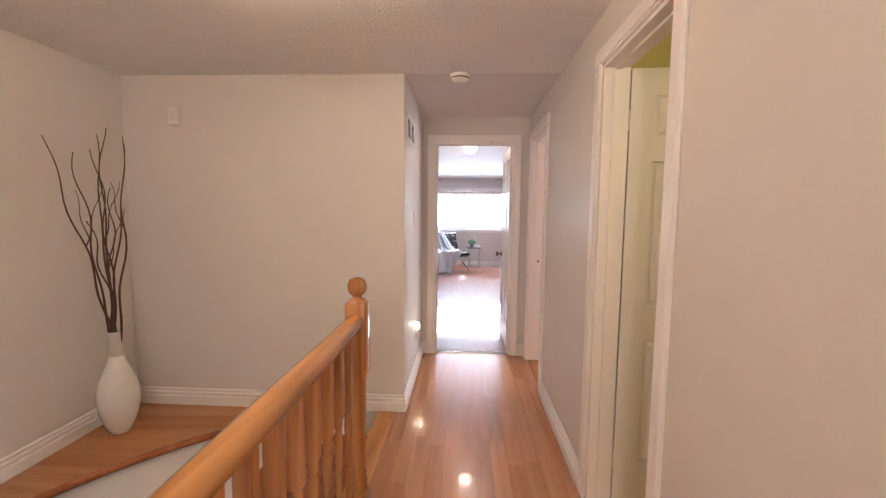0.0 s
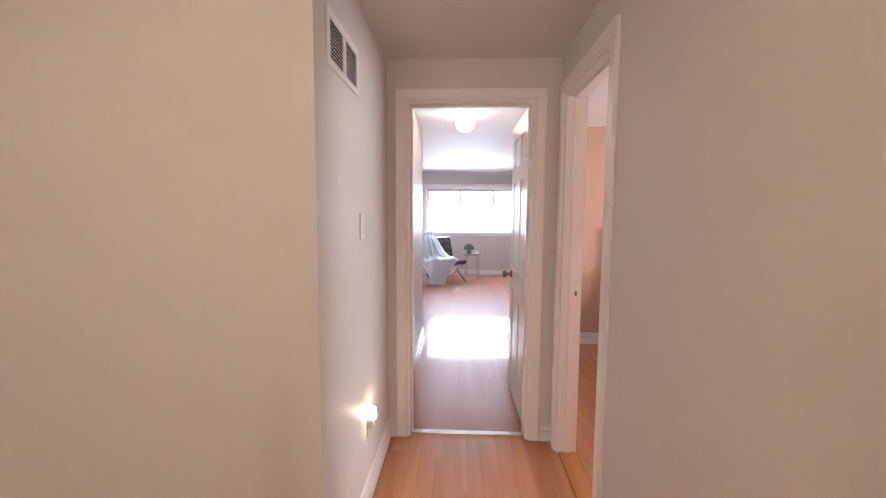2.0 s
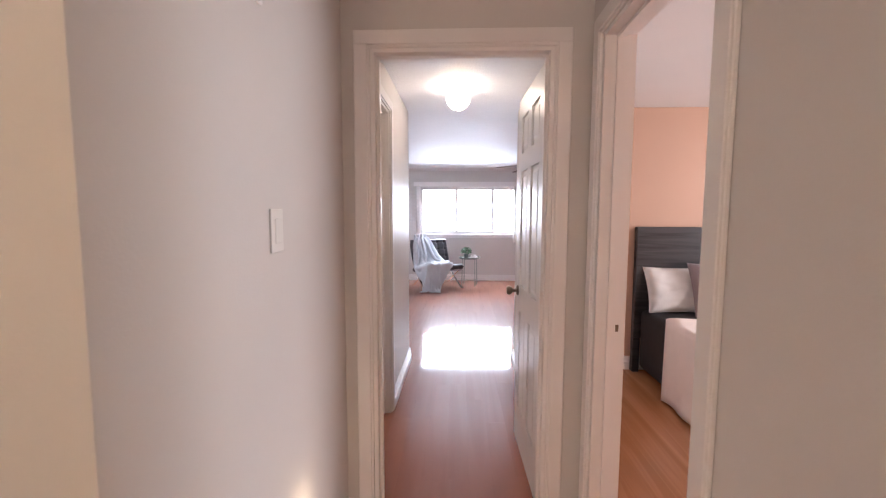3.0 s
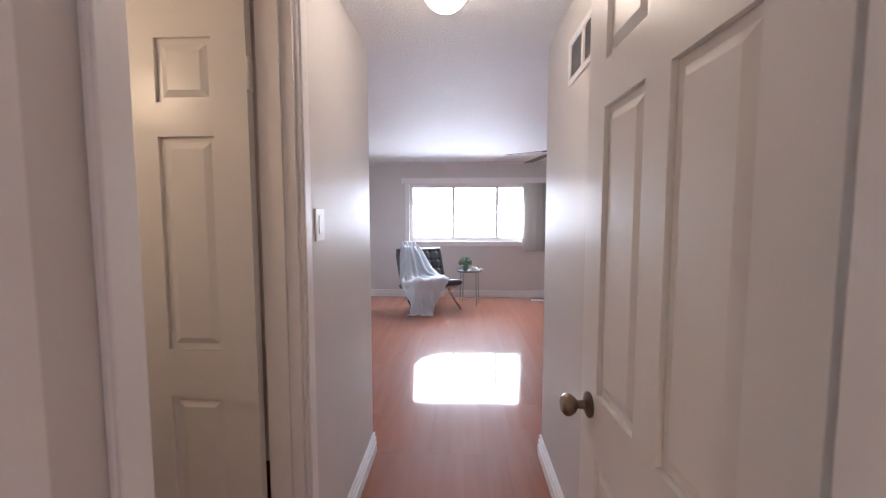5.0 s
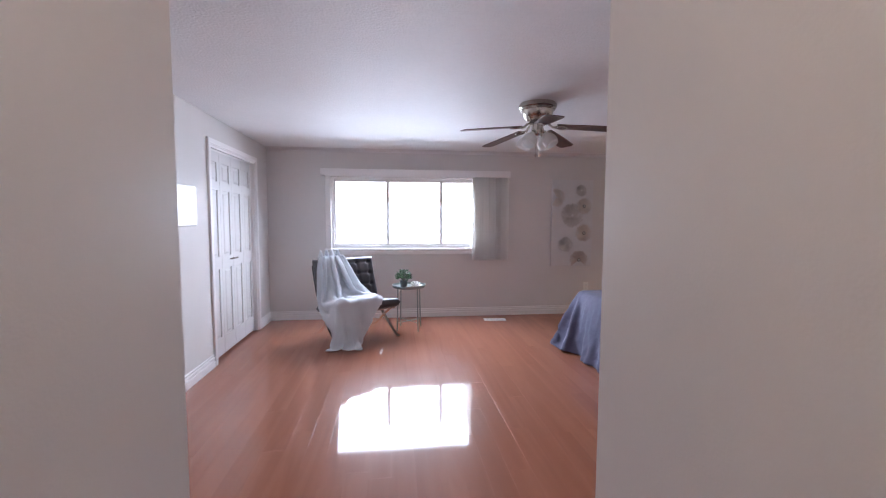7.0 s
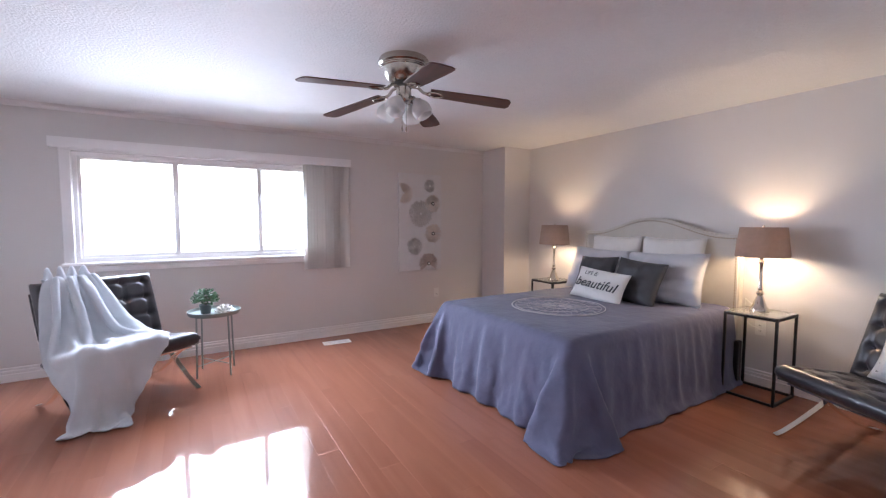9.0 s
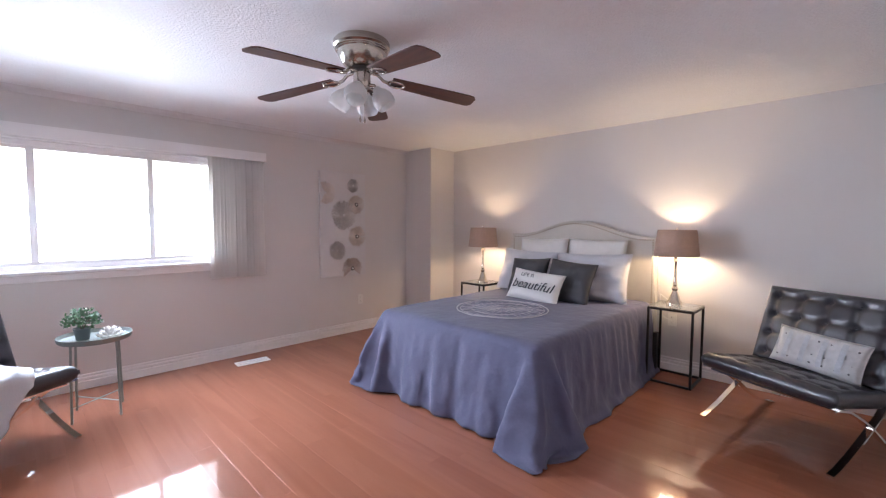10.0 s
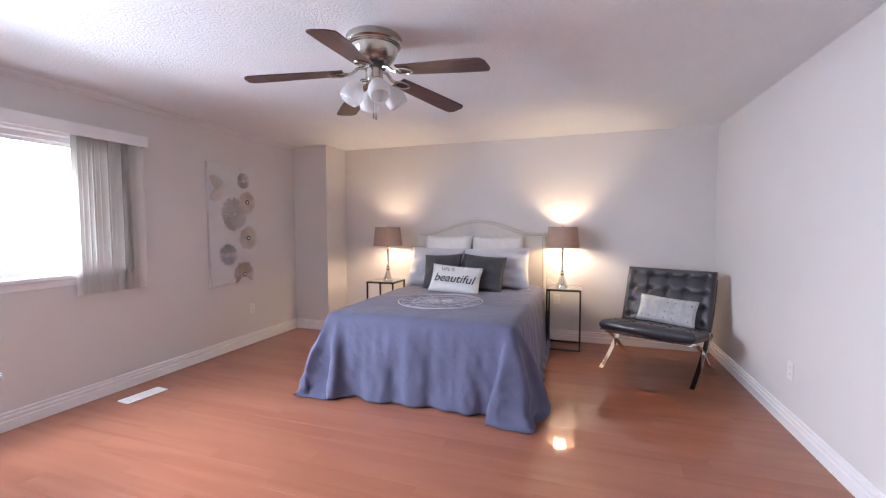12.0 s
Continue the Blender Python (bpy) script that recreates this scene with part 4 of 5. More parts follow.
def thicken(ob, thickness):
    ob.modifiers.new("smooth", "SUBSURF").render_levels = 1
    solid = ob.modifiers.new("thick", "SOLIDIFY")
    solid.thickness, solid.offset = thickness, 1.0


def pillow(name, label, w, h, d, mat, m, seed=0, pinch=0.07, group="", crumple=0.006, category="pillow"):
    """A stuffed pillow in its own x-z plane, pinched corners, front towards -y."""
    t = thing(name, label, category, m, group)
    r = random.Random(seed)
    ox, oz = r.random() * 9, r.random() * 9
    bm = bmesh.new()
    n = 22
    sheets = []
    for side in (-1, 1):
        grid = []
        for j in range(n + 1):
            row = []
            for i in range(n + 1):
                u, v = 2 * i / n - 1, 2 * j / n - 1
                x = u * w / 2 * (1 - pinch * (1 - v * v) * 0.9)
                z = v * h / 2 * (1 - pinch * (1 - u * u) * 1.1)
                bulge = max(0.0, (1 - u ** 4) * (1 - v ** 4)) ** 0.55
                wr = noise.noise((u * 2.4 + ox, v * 2.4 + oz, side)) + 0.5 * noise.noise((u * 6 + ox, v * 5 + oz, side))
                fold = math.exp(-((abs(u) - abs(v)) ** 2) * 9) * (u * u)
                y = side * (d / 2 * bulge + crumple * wr * bulge ** 0.5 - 0.010 * fold * bulge)
                row.append(bm.verts.new((x, y, z + h / 2)))
            grid.append(row)
        sheets.append(grid)
    for grid in sheets:
        for j in range(n):
            for i in range(n):
                bm.faces.new((grid[j][i], grid[j][i + 1], grid[j + 1][i + 1], grid[j + 1][i]))
    bmesh.ops.remove_doubles(bm, verts=bm.verts[:], dist=0.0006)
    body = part("cover", bm, mat, t, "", "all")
    bm = bmesh.new()
    rim = []
    for k in range(4 * n):
        e, s = divmod(k, n)
        a = 2 * s / n - 1
        u, v = ((a, -1), (1, a), (-a, 1), (-1, -a))[e]
        rim.append((u * w / 2 * (1 - pinch * (1 - v * v) * 0.9), 0, v * h / 2 * (1 - pinch * (1 - u * u) * 1.1) + h / 2))
    tube(bm, rim + rim[:1], 0.003, 5)
    part("seam", bm, mat, t, "", "all")
    return t


def tufted(bm, w, l, thick, nx, ny, m, mid_rows=True):
    """A buttoned leather cushion lying in x-y, top towards +z."""
    gx, gy = nx * 10, ny * 10
    grids = []
    for side in (1, -1):
        grid = []
        for j in range(gy + 1):
            row = []
            for i in range(gx + 1):
                u, v = i / gx, j / gy
                edge = min(u * w, (1 - u) * w, v * l, (1 - v) * l)
                rnd = thick / 2 * (1 - max(0.0, 1 - edge / 0.035) ** 2.2 * 0.75)
                fx, fy = u * nx - 0.5, v * ny - 0.5
                du, dv = abs(fx - round(fx)) * 2, abs(fy - round(fy)) * 2
                inner = 0.0
                if side > 0 and -0.3 < fx < nx - 0.7 and -0.3 < fy < ny - 0.7:
                    near = math.hypot(du, dv)
                    inner = 0.030 * math.exp(-(near / 0.32) ** 2) + 0.011 * math.exp(-(dv / 0.15) ** 2) + 0.011 * math.exp(-(du / 0.15) ** 2)
                puff = 0.010 * math.sin(math.pi * u) * math.sin(math.pi * v)
                row.append(bm.verts.new(((u - 0.5) * w, (v - 0.5) * l, side * (rnd + puff) - inner)))
            grid.append(row)
        grids.append(grid)
    faces = []
    for grid in grids:
        for j in range(gy):
            for i in range(gx):
                faces.append(bm.faces.new((grid[j][i], grid[j][i + 1], grid[j + 1][i + 1], grid[j + 1][i])))
    loop = [(0, i) for i in range(gx)] + [(j, gx) for j in range(gy)] + [(gy, gx - i) for i in range(gx)] + [(gy - j, 0) for j in range(gy)]
    for k in range(len(loop)):
        (a, b), (c, d) = loop[k], loop[(k + 1) % len(loop)]
        bm.faces.new((grids[0][a][b], grids[0][c][d], grids[1][c][d], grids[1][a][b]))
    bmesh.ops.transform(bm, matrix=m, verts=bm.verts[:])


LEATHER = material("black_leather", (0.036, 0.035, 0.042), 0.31, vary=0.25, scale=14, bump=0.14, bump_scale=220, coat=0.25)


def lounge_chair(label, m, group):
    """A low tufted leather chair on two crossed flat chrome bars a side; it faces -y."""
    c = thing("lounge_chair", label, "chair", m, group)
    bm = bmesh.new()
    tufted(bm, 0.75, 0.60, 0.095, 5, 4, pose(0, -0.075, 0.365, -8.5))
    seat = part("seat", bm, LEATHER, c, "", "all")
    bm = bmesh.new()
    tufted(bm, 0.75, 0.54, 0.095, 5, 4, pose(0, 0.235, 0.615, 71))
    back = part("backrest", bm, LEATHER, c, "", "all")
    button = None
    for cushion, place, long in ((seat, pose(0, -0.075, 0.365, -8.5), 0.60), (back, pose(0, 0.235, 0.615, 71), 0.54)):
        for i in range(5):
            for j in range(4):
                at = place @ Matrix.Translation((((i + 0.5) / 5 - 0.5) * 0.75, ((j + 0.5) / 4 - 0.5) * long, 0.0475 - 0.046 + 0.010 * math.sin(math.pi * (i + 0.5) / 5) * math.sin(math.pi * (j + 0.5) / 4)))
                if button is None:
                    bm = bmesh.new()
                    lathe(bm, [(0.012, -0.004), (0.012, 0.002), (0.008, 0.006), (0.0, 0.0075)], 12)
                    ob = part("button", bm, LEATHER, cushion, "", True)
                    button = ob.data
                else:
                    ob = new("button", button)
                    ob.parent = cushion
                ob.matrix_basis = at
    for x in (-0.36, 0.36):
        for name, curve in (("front_leg", [(-0.355, 0.006), (-0.30, 0.028), (-0.20, 0.085), (-0.08, 0.165), (0.04, 0.255), (0.15, 0.37), (0.235, 0.50), (0.315, 0.70), (0.345, 0.80)]), ("back_leg", [(-0.345, 0.360), (-0.24, 0.335), (-0.12, 0.270), (-0.02, 0.205), (0.08, 0.125), (0.19, 0.055), (0.29, 0.018), (0.355, 0.006)])):
            bm = bmesh.new()
            rows = []
            pts = [Vector((0, y, z)) for y, z in curve]
            for k, p in enumerate(pts):
                d = (pts[min(k + 1, len(pts) - 1)] - pts[max(0, k - 1)]).normalized()
                nrm = Vector((0, -d.z, d.y))
                rows.append([bm.verts.new(p + Vector((x + sx * 0.017, 0, 0)) + nrm * sn * 0.006) for sx, sn in ((-1, -1), (1, -1), (1, 1), (-1, 1))])
            for a, b in zip(rows, rows[1:]):
                for q in range(4):
                    bm.faces.new((a[q], a[(q + 1) % 4], b[(q + 1) % 4], b[q]))
            bm.faces.new(rows[0])
            bm.faces.new(rows[-1])
            part(name, bm, CHROME, c, "polished chrome flat bar leg", True)
    for y, z in ((-0.30, 0.335), (0.12, 0.29), (0.30, 0.66)):
        bm = bmesh.new()
        box(bm, -0.345, 0.345, y - 0.012, y + 0.012, z - 0.005, z + 0.005)
        part("cross_bar", bm, CHROME, c)
    for z, y in ((0.30, 0.13), (0.42, 0.19), (0.54, 0.235), (0.66, 0.285)):
        bm = bmesh.new()
        box(bm, -0.34, 0.34, y + 0.035, y + 0.042, z - 0.018, z + 0.018)
        part("strap", bm, LEATHER, c, "black leather support strap")
    return c


lounge_chair("black tufted leather chair on crossed chrome legs beside the bed", pose(3.06, 6.985, 0, 0, 0, 244), "tufted lounge chairs")
lounge_chair("black tufted leather chair with a white throw, below the window", pose(-0.605, 10.215, 0, 0, 0, 31), "tufted lounge chairs")

LINEN = material("white_linen", (0.74, 0.72, 0.70), 0.85, vary=0.04, scale=20, bump=0.25, bump_scale=240, sheen=0.3)
SHAM = material("pale_blue_grey_cotton", (0.56, 0.56, 0.60), 0.8, vary=0.05, scale=14, bump=0.2, bump_scale=200, sheen=0.3)
CHARCOAL = material("charcoal_satin", (0.042, 0.042, 0.050), 0.55, vary=0.15, scale=10, bump=0.15, bump_scale=240, sheen=0.05)
COVER = material("slate_blue_cotton", (0.102, 0.103, 0.176), 0.8, vary=0.12, scale=6, bump=0.75, bump_scale=17, sheen=0.12)
PATTERN = material("grey_white_woven_cloth", (0.52, 0.51, 0.51), 0.85, vary=0.18, scale=26, bump=0.3, bump_scale=160)

# throw over the chair below the window, shaped in the chair's own axes
THROW = material("white_fleece_throw", (0.57, 0.60, 0.64), 0.95, vary=0.05, scale=16, bump=0.35, bump_scale=130, sheen=0.6)
throw = thing("throw_blanket", "white soft throw draped over the chair to the floor", "throw", pose(-0.605, 10.215, 0, 0, 0, 31))
line = [(0.40, 0.50), (0.40, 0.72), (0.36, 0.86), (0.27, 0.893), (0.19, 0.855), (0.13, 0.72), (0.05, 0.52), (-0.02, 0.47), (-0.24, 0.50), (-0.40, 0.52), (-0.47, 0.40), (-0.50, 0.20), (-0.52, 0.06)]
reach = [0.0]
for (a, b), (c, d) in zip(line, line[1:]):
    reach.append(reach[-1] + math.hypot(c - a, d - b))
THREAD, WIDE = 0.026, 0.94
nr, nc = round(reach[-1] / THREAD), round(WIDE / THREAD)
along = np.linspace(0, reach[-1], nr)
ly, lz = np.interp(along, reach, [a for a, _ in line]), np.interp(along, reach, [b for _, b in line])
s_row, u_col = np.meshgrid(np.linspace(0, 1, nr), np.linspace(0, 1, nc), indexing="ij")
left = np.interp(s_row, (0, 0.3, 0.5, 0.75, 1), (-0.29, -0.30, -0.46, -0.60, -0.44))
right = np.interp(s_row, (0, 0.3, 0.42, 0.60, 0.75, 1), (-0.04, -0.03, 0.02, 0.27, 0.22, 0.02))
pleat = 0.030 * (1 + np.sin(u_col * 24 + 3 * np.sin(s_row * 5))) * np.interp(s_row, (0, 0.18, 0.26, 0.4, 0.6, 1), (0.8, 0.45, 0.45, 0.9, 0.5, 0.6))
out_y = np.interp(s_row, (0, 0.16, 0.22, 0.42, 0.5, 0.72, 0.8, 1), (1, 0.6, -0.6, -0.95, -0.2, -0.2, -1, -1))
out_z = np.interp(s_row, (0, 0.16, 0.22, 0.42, 0.5, 0.72, 0.8, 1), (0, 0.8, 0.8, 0.3, 1, 1, 0, 0))
start = np.stack([left + (right - left) * u_col, ly[:, None] + out_y * pleat, lz[:, None] + out_z * pleat], -1)
CUSHIONS = [(np.array(m.inverted()), np.array(m), np.array(half)) for m, half in ((pose(0, -0.075, 0.365, -8.5), (0.375, 0.30, 0.05)), (pose(0, 0.235, 0.615, 71), (0.375, 0.27, 0.05)))]


def on_chair(q):
    touch = np.zeros(q.shape[:2], bool)
    for inv, m, half in CUSHIONS:
        local, hit = keep_out(q @ inv[:3, :3].T + inv[:3, 3], np.zeros(3), half + 0.010, 0.04)
        q = np.where(hit[..., None], local @ m[:3, :3].T + m[:3, 3], q)
        touch |= hit
    ground = q[..., 2] < 0.010
    q[..., 2] = np.maximum(q[..., 2], 0.010)
    return q, touch | ground


held = np.where((s_row > 0.20) & (s_row < 0.25), 0.0, 1.0)
lying = drape(start, held, reach[-1] / (nr - 1), THREAD, on_chair, 70, 9, 0.02, 0.94, 0.8, 5.0)
# crumpled folds, and an uneven hem that ends in a point
for i in range(nr):
    for j in range(nc):
        a, b = s_row[i, j], u_col[i, j]
        ridge = (1 - abs(noise.noise((b * 4.5 + 2 * a, a * 3.0, 1.0)))) ** 4 + 0.6 * (1 - abs(noise.noise((b * 8 - 3 * a, a * 7.0, 4.0)))) ** 4
        lift = (0.040 * ridge + 0.010 * noise.noise((b * 14, a * 16, 7.0))) * min(1.0, 0.25 + max(0.0, a - 0.28) * 5)
        lying[i, j] += np.array((0.0, out_y[i, j], out_z[i, j])) * lift
        lying[i, j, 2] = max(lying[i, j, 2], 0.012)
hem = np.interp(u_col, (0, 0.22, 0.34, 0.52, 0.62, 1), (0.88, 0.90, 0.99, 1.0, 0.86, 0.64)) + 0.012 * np.sin(u_col * 31)
bm = bmesh.new()
woven(bm, lying, s_row <= hem)
thicken(part("cloth", bm, THROW, throw, "", "all"), 0.007)

lumbar = pillow("lumbar_pillow", "grey and white woven lumbar pillow on the black chair", 0.48, 0.24, 0.10, PATTERN, pose(3.06, 6.985, 0, 0, 0, 244) @ pose(0.03, 0.055, 0.405, -22, 3, 0), 5, 0.05)
TUFT = material("dark_woven_tuft", (0.12, 0.11, 0.12), 0.9)
bm = bmesh.new()
for i in range(7):
    for z in (0.045, 0.095, 0.185):
        x = -0.19 + 0.063 * i + (0.012 if z > 0.15 else 0)
        v = lathe(bm, [(0.0, 0.004), (0.005, 0.003), (0.006, 0.0)], 8, Matrix.Translation((x, -0.050 + 0.018 * abs(x) / 0.19, z)) @ Matrix.Rotation(radians(90), 4, "X"))
part("tufts", bm, TUFT, lumbar, "dark woven tufts")["kind"] = "stuff"
BAND = material("blue_grey_woven_band", (0.46, 0.47, 0.50), 0.9, vary=0.2, scale=60)
for i in range(4):
    bm = bmesh.new()
    x = -0.145 + 0.095 * i
    rows = []
    for k in range(11):
        v = -0.78 + 1.56 * k / 10
        row = []
        for dx in (-0.014, 0.014):
            u = (x + dx) / 0.24
            bulge = max(0.0, (1 - u ** 4) * (1 - v ** 4)) ** 0.55
            row.append(bm.verts.new((x + dx, -0.05 * bulge - 0.0055, 0.12 + v * 0.12 * (1 - 0.05 * (1 - u * u)))))
        rows.append(row)
    for a, b in zip(rows, rows[1:]):
        bm.faces.new((a[0], a[1], b[1], b[0]))
    part("woven_band", bm, BAND, lumbar)

# ---- round tray table with a plant and a white ornament ----
STEEL = material("grey_green_metal", (0.30, 0.35, 0.33), 0.35, 0.6, 0.1)
table = thing("side_table", "small round metal tray table below the window", "table", pose(0.02, 10.45, 0))
bm = bmesh.new()
lathe(bm, [(0.0, 0.522), (0.190, 0.522), (0.198, 0.530), (0.200, 0.548), (0.203, 0.548), (0.202, 0.526), (0.192, 0.514), (0.0, 0.514)], 40)
part("tray_top", bm, STEEL, table, "grey-green round tray top", True)
for k in range(4):
    a = radians(35 + 90 * k)
    bm = bmesh.new()
    tube(bm, [(0.165 * math.cos(a), 0.165 * math.sin(a), 0.516), (0.178 * math.cos(a), 0.178 * math.sin(a), 0.0)], 0.0075, 8)
    part("leg", bm, STEEL, table, "", True)
for k in range(2):
    a = radians(35 + 90 * k)
    bm = bmesh.new()
    tube(bm, [(0.176 * math.cos(a), 0.176 * math.sin(a), 0.10), (-0.176 * math.cos(a), -0.176 * math.sin(a), 0.10)], 0.004, 6)
    part("stretcher", bm, STEEL, table, "", True)
LEAF = material("green_leaf", (0.055, 0.15, 0.065), 0.5, vary=0.3, scale=30, island=0.35)
plant = thing("potted_plant", "small bushy green plant in a grey pot", "plant", pose(-0.045, 10.46, 0.522))
bm = bmesh.new()
lathe(bm, [(0.0, 0.0), (0.036, 0.0), (0.048, 0.075), (0.051, 0.078), (0.047, 0.080), (0.042, 0.068), (0.0, 0.066)], 24)
part("pot", bm, material("dark_grey_pot", (0.12, 0.15, 0.15), 0.5), plant, "grey green pot", True)
bm = bmesh.new()
r = random.Random(8)
for k in range(420):
    a, e, q = r.uniform(0, 6.283), math.asin(r.uniform(-0.25, 1)), 0.095 * r.uniform(0.55, 1.05)
    p = Vector((q * math.cos(a) * math.cos(e), q * math.sin(a) * math.cos(e), 0.115 + q * math.sin(e) * 0.95))
    d = (p - Vector((0, 0, 0.09))).normalized()
    s = d.orthogonal().normalized()
    s.rotate(Matrix.Rotation(r.uniform(0, 6.28), 3, d))
    l, w = r.uniform(0.022, 0.034), r.uniform(0.007, 0.011)
    tip = p + d * l * 0.6 + s * l * 0.7
    b = d.cross(s).normalized()
    vs = [bm.verts.new(v) for v in (p, p + (tip - p) * 0.5 + b * w, tip, p + (tip - p) * 0.5 - b * w)]
    bm.faces.new(vs)
part("foliage", bm, LEAF, plant, "small dense green leaves")
bm = bmesh.new()
for k in range(9):
    a = 0.7 * k
    tube(bm, [(0, 0, 0.06), (0.02 * math.cos(a), 0.02 * math.sin(a), 0.10), (0.055 * math.cos(a), 0.055 * math.sin(a), 0.15)], 0.0018, 5)
part("stems", bm, TWIG, plant)
CORAL = material("white_ceramic", (0.82, 0.81, 0.78), 0.4)
coral = thing("flower_ornament", "white ceramic flower ornament on the tray table", "ornament", pose(0.095, 10.40, 0.522))
bm = bmesh.new()
for ring, (n, rad, lift, tilt) in enumerate(((11, 0.062, 0.020, 25), (9, 0.045, 0.038, 45), (6, 0.026, 0.052, 65))):
    for k in range(n):
        a = 2 * math.pi * k / n + ring * 0.4
        vs = bmesh.ops.create_icosphere(bm, subdivisions=2, radius=1.0)["verts"]
        bmesh.ops.transform(bm, matrix=Matrix.Translation((rad * math.cos(a), rad * math.sin(a), lift)) @ Matrix.Rotation(a, 4, "Z") @ Matrix.Rotation(radians(-tilt), 4, "Y") @ Matrix.Diagonal((0.024, 0.016, 0.006, 1)), verts=vs)
lathe(bm, [(0.0, 0.0), (0.05, 0.0), (0.055, 0.02), (0.0, 0.045)], 16)
part("petals", bm, CORAL, coral, "", "all")

# ---- bed ----
HB = material("cream_linen_upholstery", (0.60, 0.56, 0.51), 0.85, vary=0.04, scale=20, bump=0.2, bump_scale=220)
bed = thing("bed", "queen bed with an arched cream nailhead headboard", "bed", pose(0, 0, 0))
Y0, Y1 = 8.02, 9.565


def arch(u):
    """Height of the headboard's top from one side (0) to the other (1)."""
    k = abs(2 * u - 1)
    return 1.205 + 0.145 * (0.5 + 0.5 * math.cos(math.pi * min(1, k / 0.86)))


bm = bmesh.new()
N = 40
prof = [(Y0, 0.25)] + [(Y0 + (Y1 - Y0) * k / N, arch(k / N)) for k in range(N + 1)] + [(Y1, 0.25)]
f = bm.faces.new([bm.verts.new((3.645, y, z)) for y, z in prof])
geo = bmesh.ops.extrude_face_region(bm, geom=[f])["geom"]
bmesh.ops.translate(bm, vec=(0.085, 0, 0), verts=[v for v in geo if isinstance(v, bmesh.types.BMVert)])
bmesh.ops.bevel(bm, geom=[e for e in bm.edges if abs(e.verts[0].co.x - e.verts[1].co.x) < 1e-5 and len(e.link_faces) == 2], offset=0.012, segments=3, affect="EDGES")
headboard = part("headboard", bm, HB, bed, "arched cream upholstered headboard", True)
for y in (Y0 + 0.05, Y1 - 0.05):
    bm = bmesh.new()
    box(bm, 3.66, 3.71, y - 0.03, y + 0.03, 0.0, 0.26)
    part("leg", bm, DARK, bed)
BRASS = material("old_brass_nail", (0.36, 0.28, 0.18), 0.35, 1.0)
bm = bmesh.new()
run = []
for k in range(400):
    u = k / 399
    run.append((Y0 + 0.03 + (Y1 - Y0 - 0.06) * u, arch(0.02 + 0.96 * u) - 0.03))
left = [(Y0 + 0.03, 0.4 + (run[0][1] - 0.4) * k / 99) for k in range(100)]
right = [(Y1 - 0.03, run[-1][1] + (0.4 - run[-1][1]) * k / 99) for k in range(100)]
last = None
for y, z in left + run + right:
    if last and math.hypot(y - last[0], z - last[1]) < 0.021:
        continue
    last = (y, z)
    lathe(bm, [(0.0075, 0.0), (0.006, 0.003), (0.0, 0.0045)], 6, Matrix.Translation((3.6455, y, z)) @ Matrix.Rotation(radians(-90), 4, "Y"))
nails = part("nailheads", bm, BRASS, headboard, "row of small brass nailheads")
nails["kind"] = "stuff"
bm = bmesh.new()
box(bm, 1.76, 3.64, 8.05, 9.54, 0.30, 0.575)
soften(bm, 0.05, 4)
part("mattress", bm, LINEN, bed, "white mattress", True)
bm = bmesh.new()
box(bm, 1.80, 3.64, 8.07, 9.52, 0.06, 0.30)
part("box_base", bm, DARK, bed, "dark bed base")

cover = thing("bed_cover", "slate blue bedspread hanging in folds to the floor", "bedspread", pose(0, 0, 0))


def spread_top(x, y):
    return 0.608 + 0.008 * noise.noise((x * 2.5, y * 2.5, 0)) + 0.0045 * noise.noise((x * 7, y * 7, 3)) + 0.004 * abs(noise.noise((x * 11 + y * 5, y * 13, 9)))


XF, YS, YN, XH, FALL, STEP = 1.735, 8.045, 9.55, 3.62, 0.562, 0.034
nx, ny = round((XH - XF + FALL) / STEP), round((YN - YS + 2 * FALL) / STEP)
gx, gy = np.meshgrid(XH - STEP * np.arange(nx), (YN + YS) / 2 + STEP * (np.arange(ny) - (ny - 1) / 2), indexing="ij")
spread_rng = np.random.default_rng(5)
start = np.stack([gx, gy, np.full(gx.shape, 0.604)], -1)
BED_AT, BED_HALF = np.array(((XF + 4.6) / 2, (YS + YN) / 2, 0.0)), np.array(((4.6 - XF) / 2, (YN - YS) / 2, 0.603))


def on_bed(q):
    q, touch = keep_out(q, BED_AT, BED_HALF, 0.045)
    ground = q[..., 2] < 0.007
    q[..., 2] = np.maximum(q[..., 2], 0.007)
    return q, touch | ground


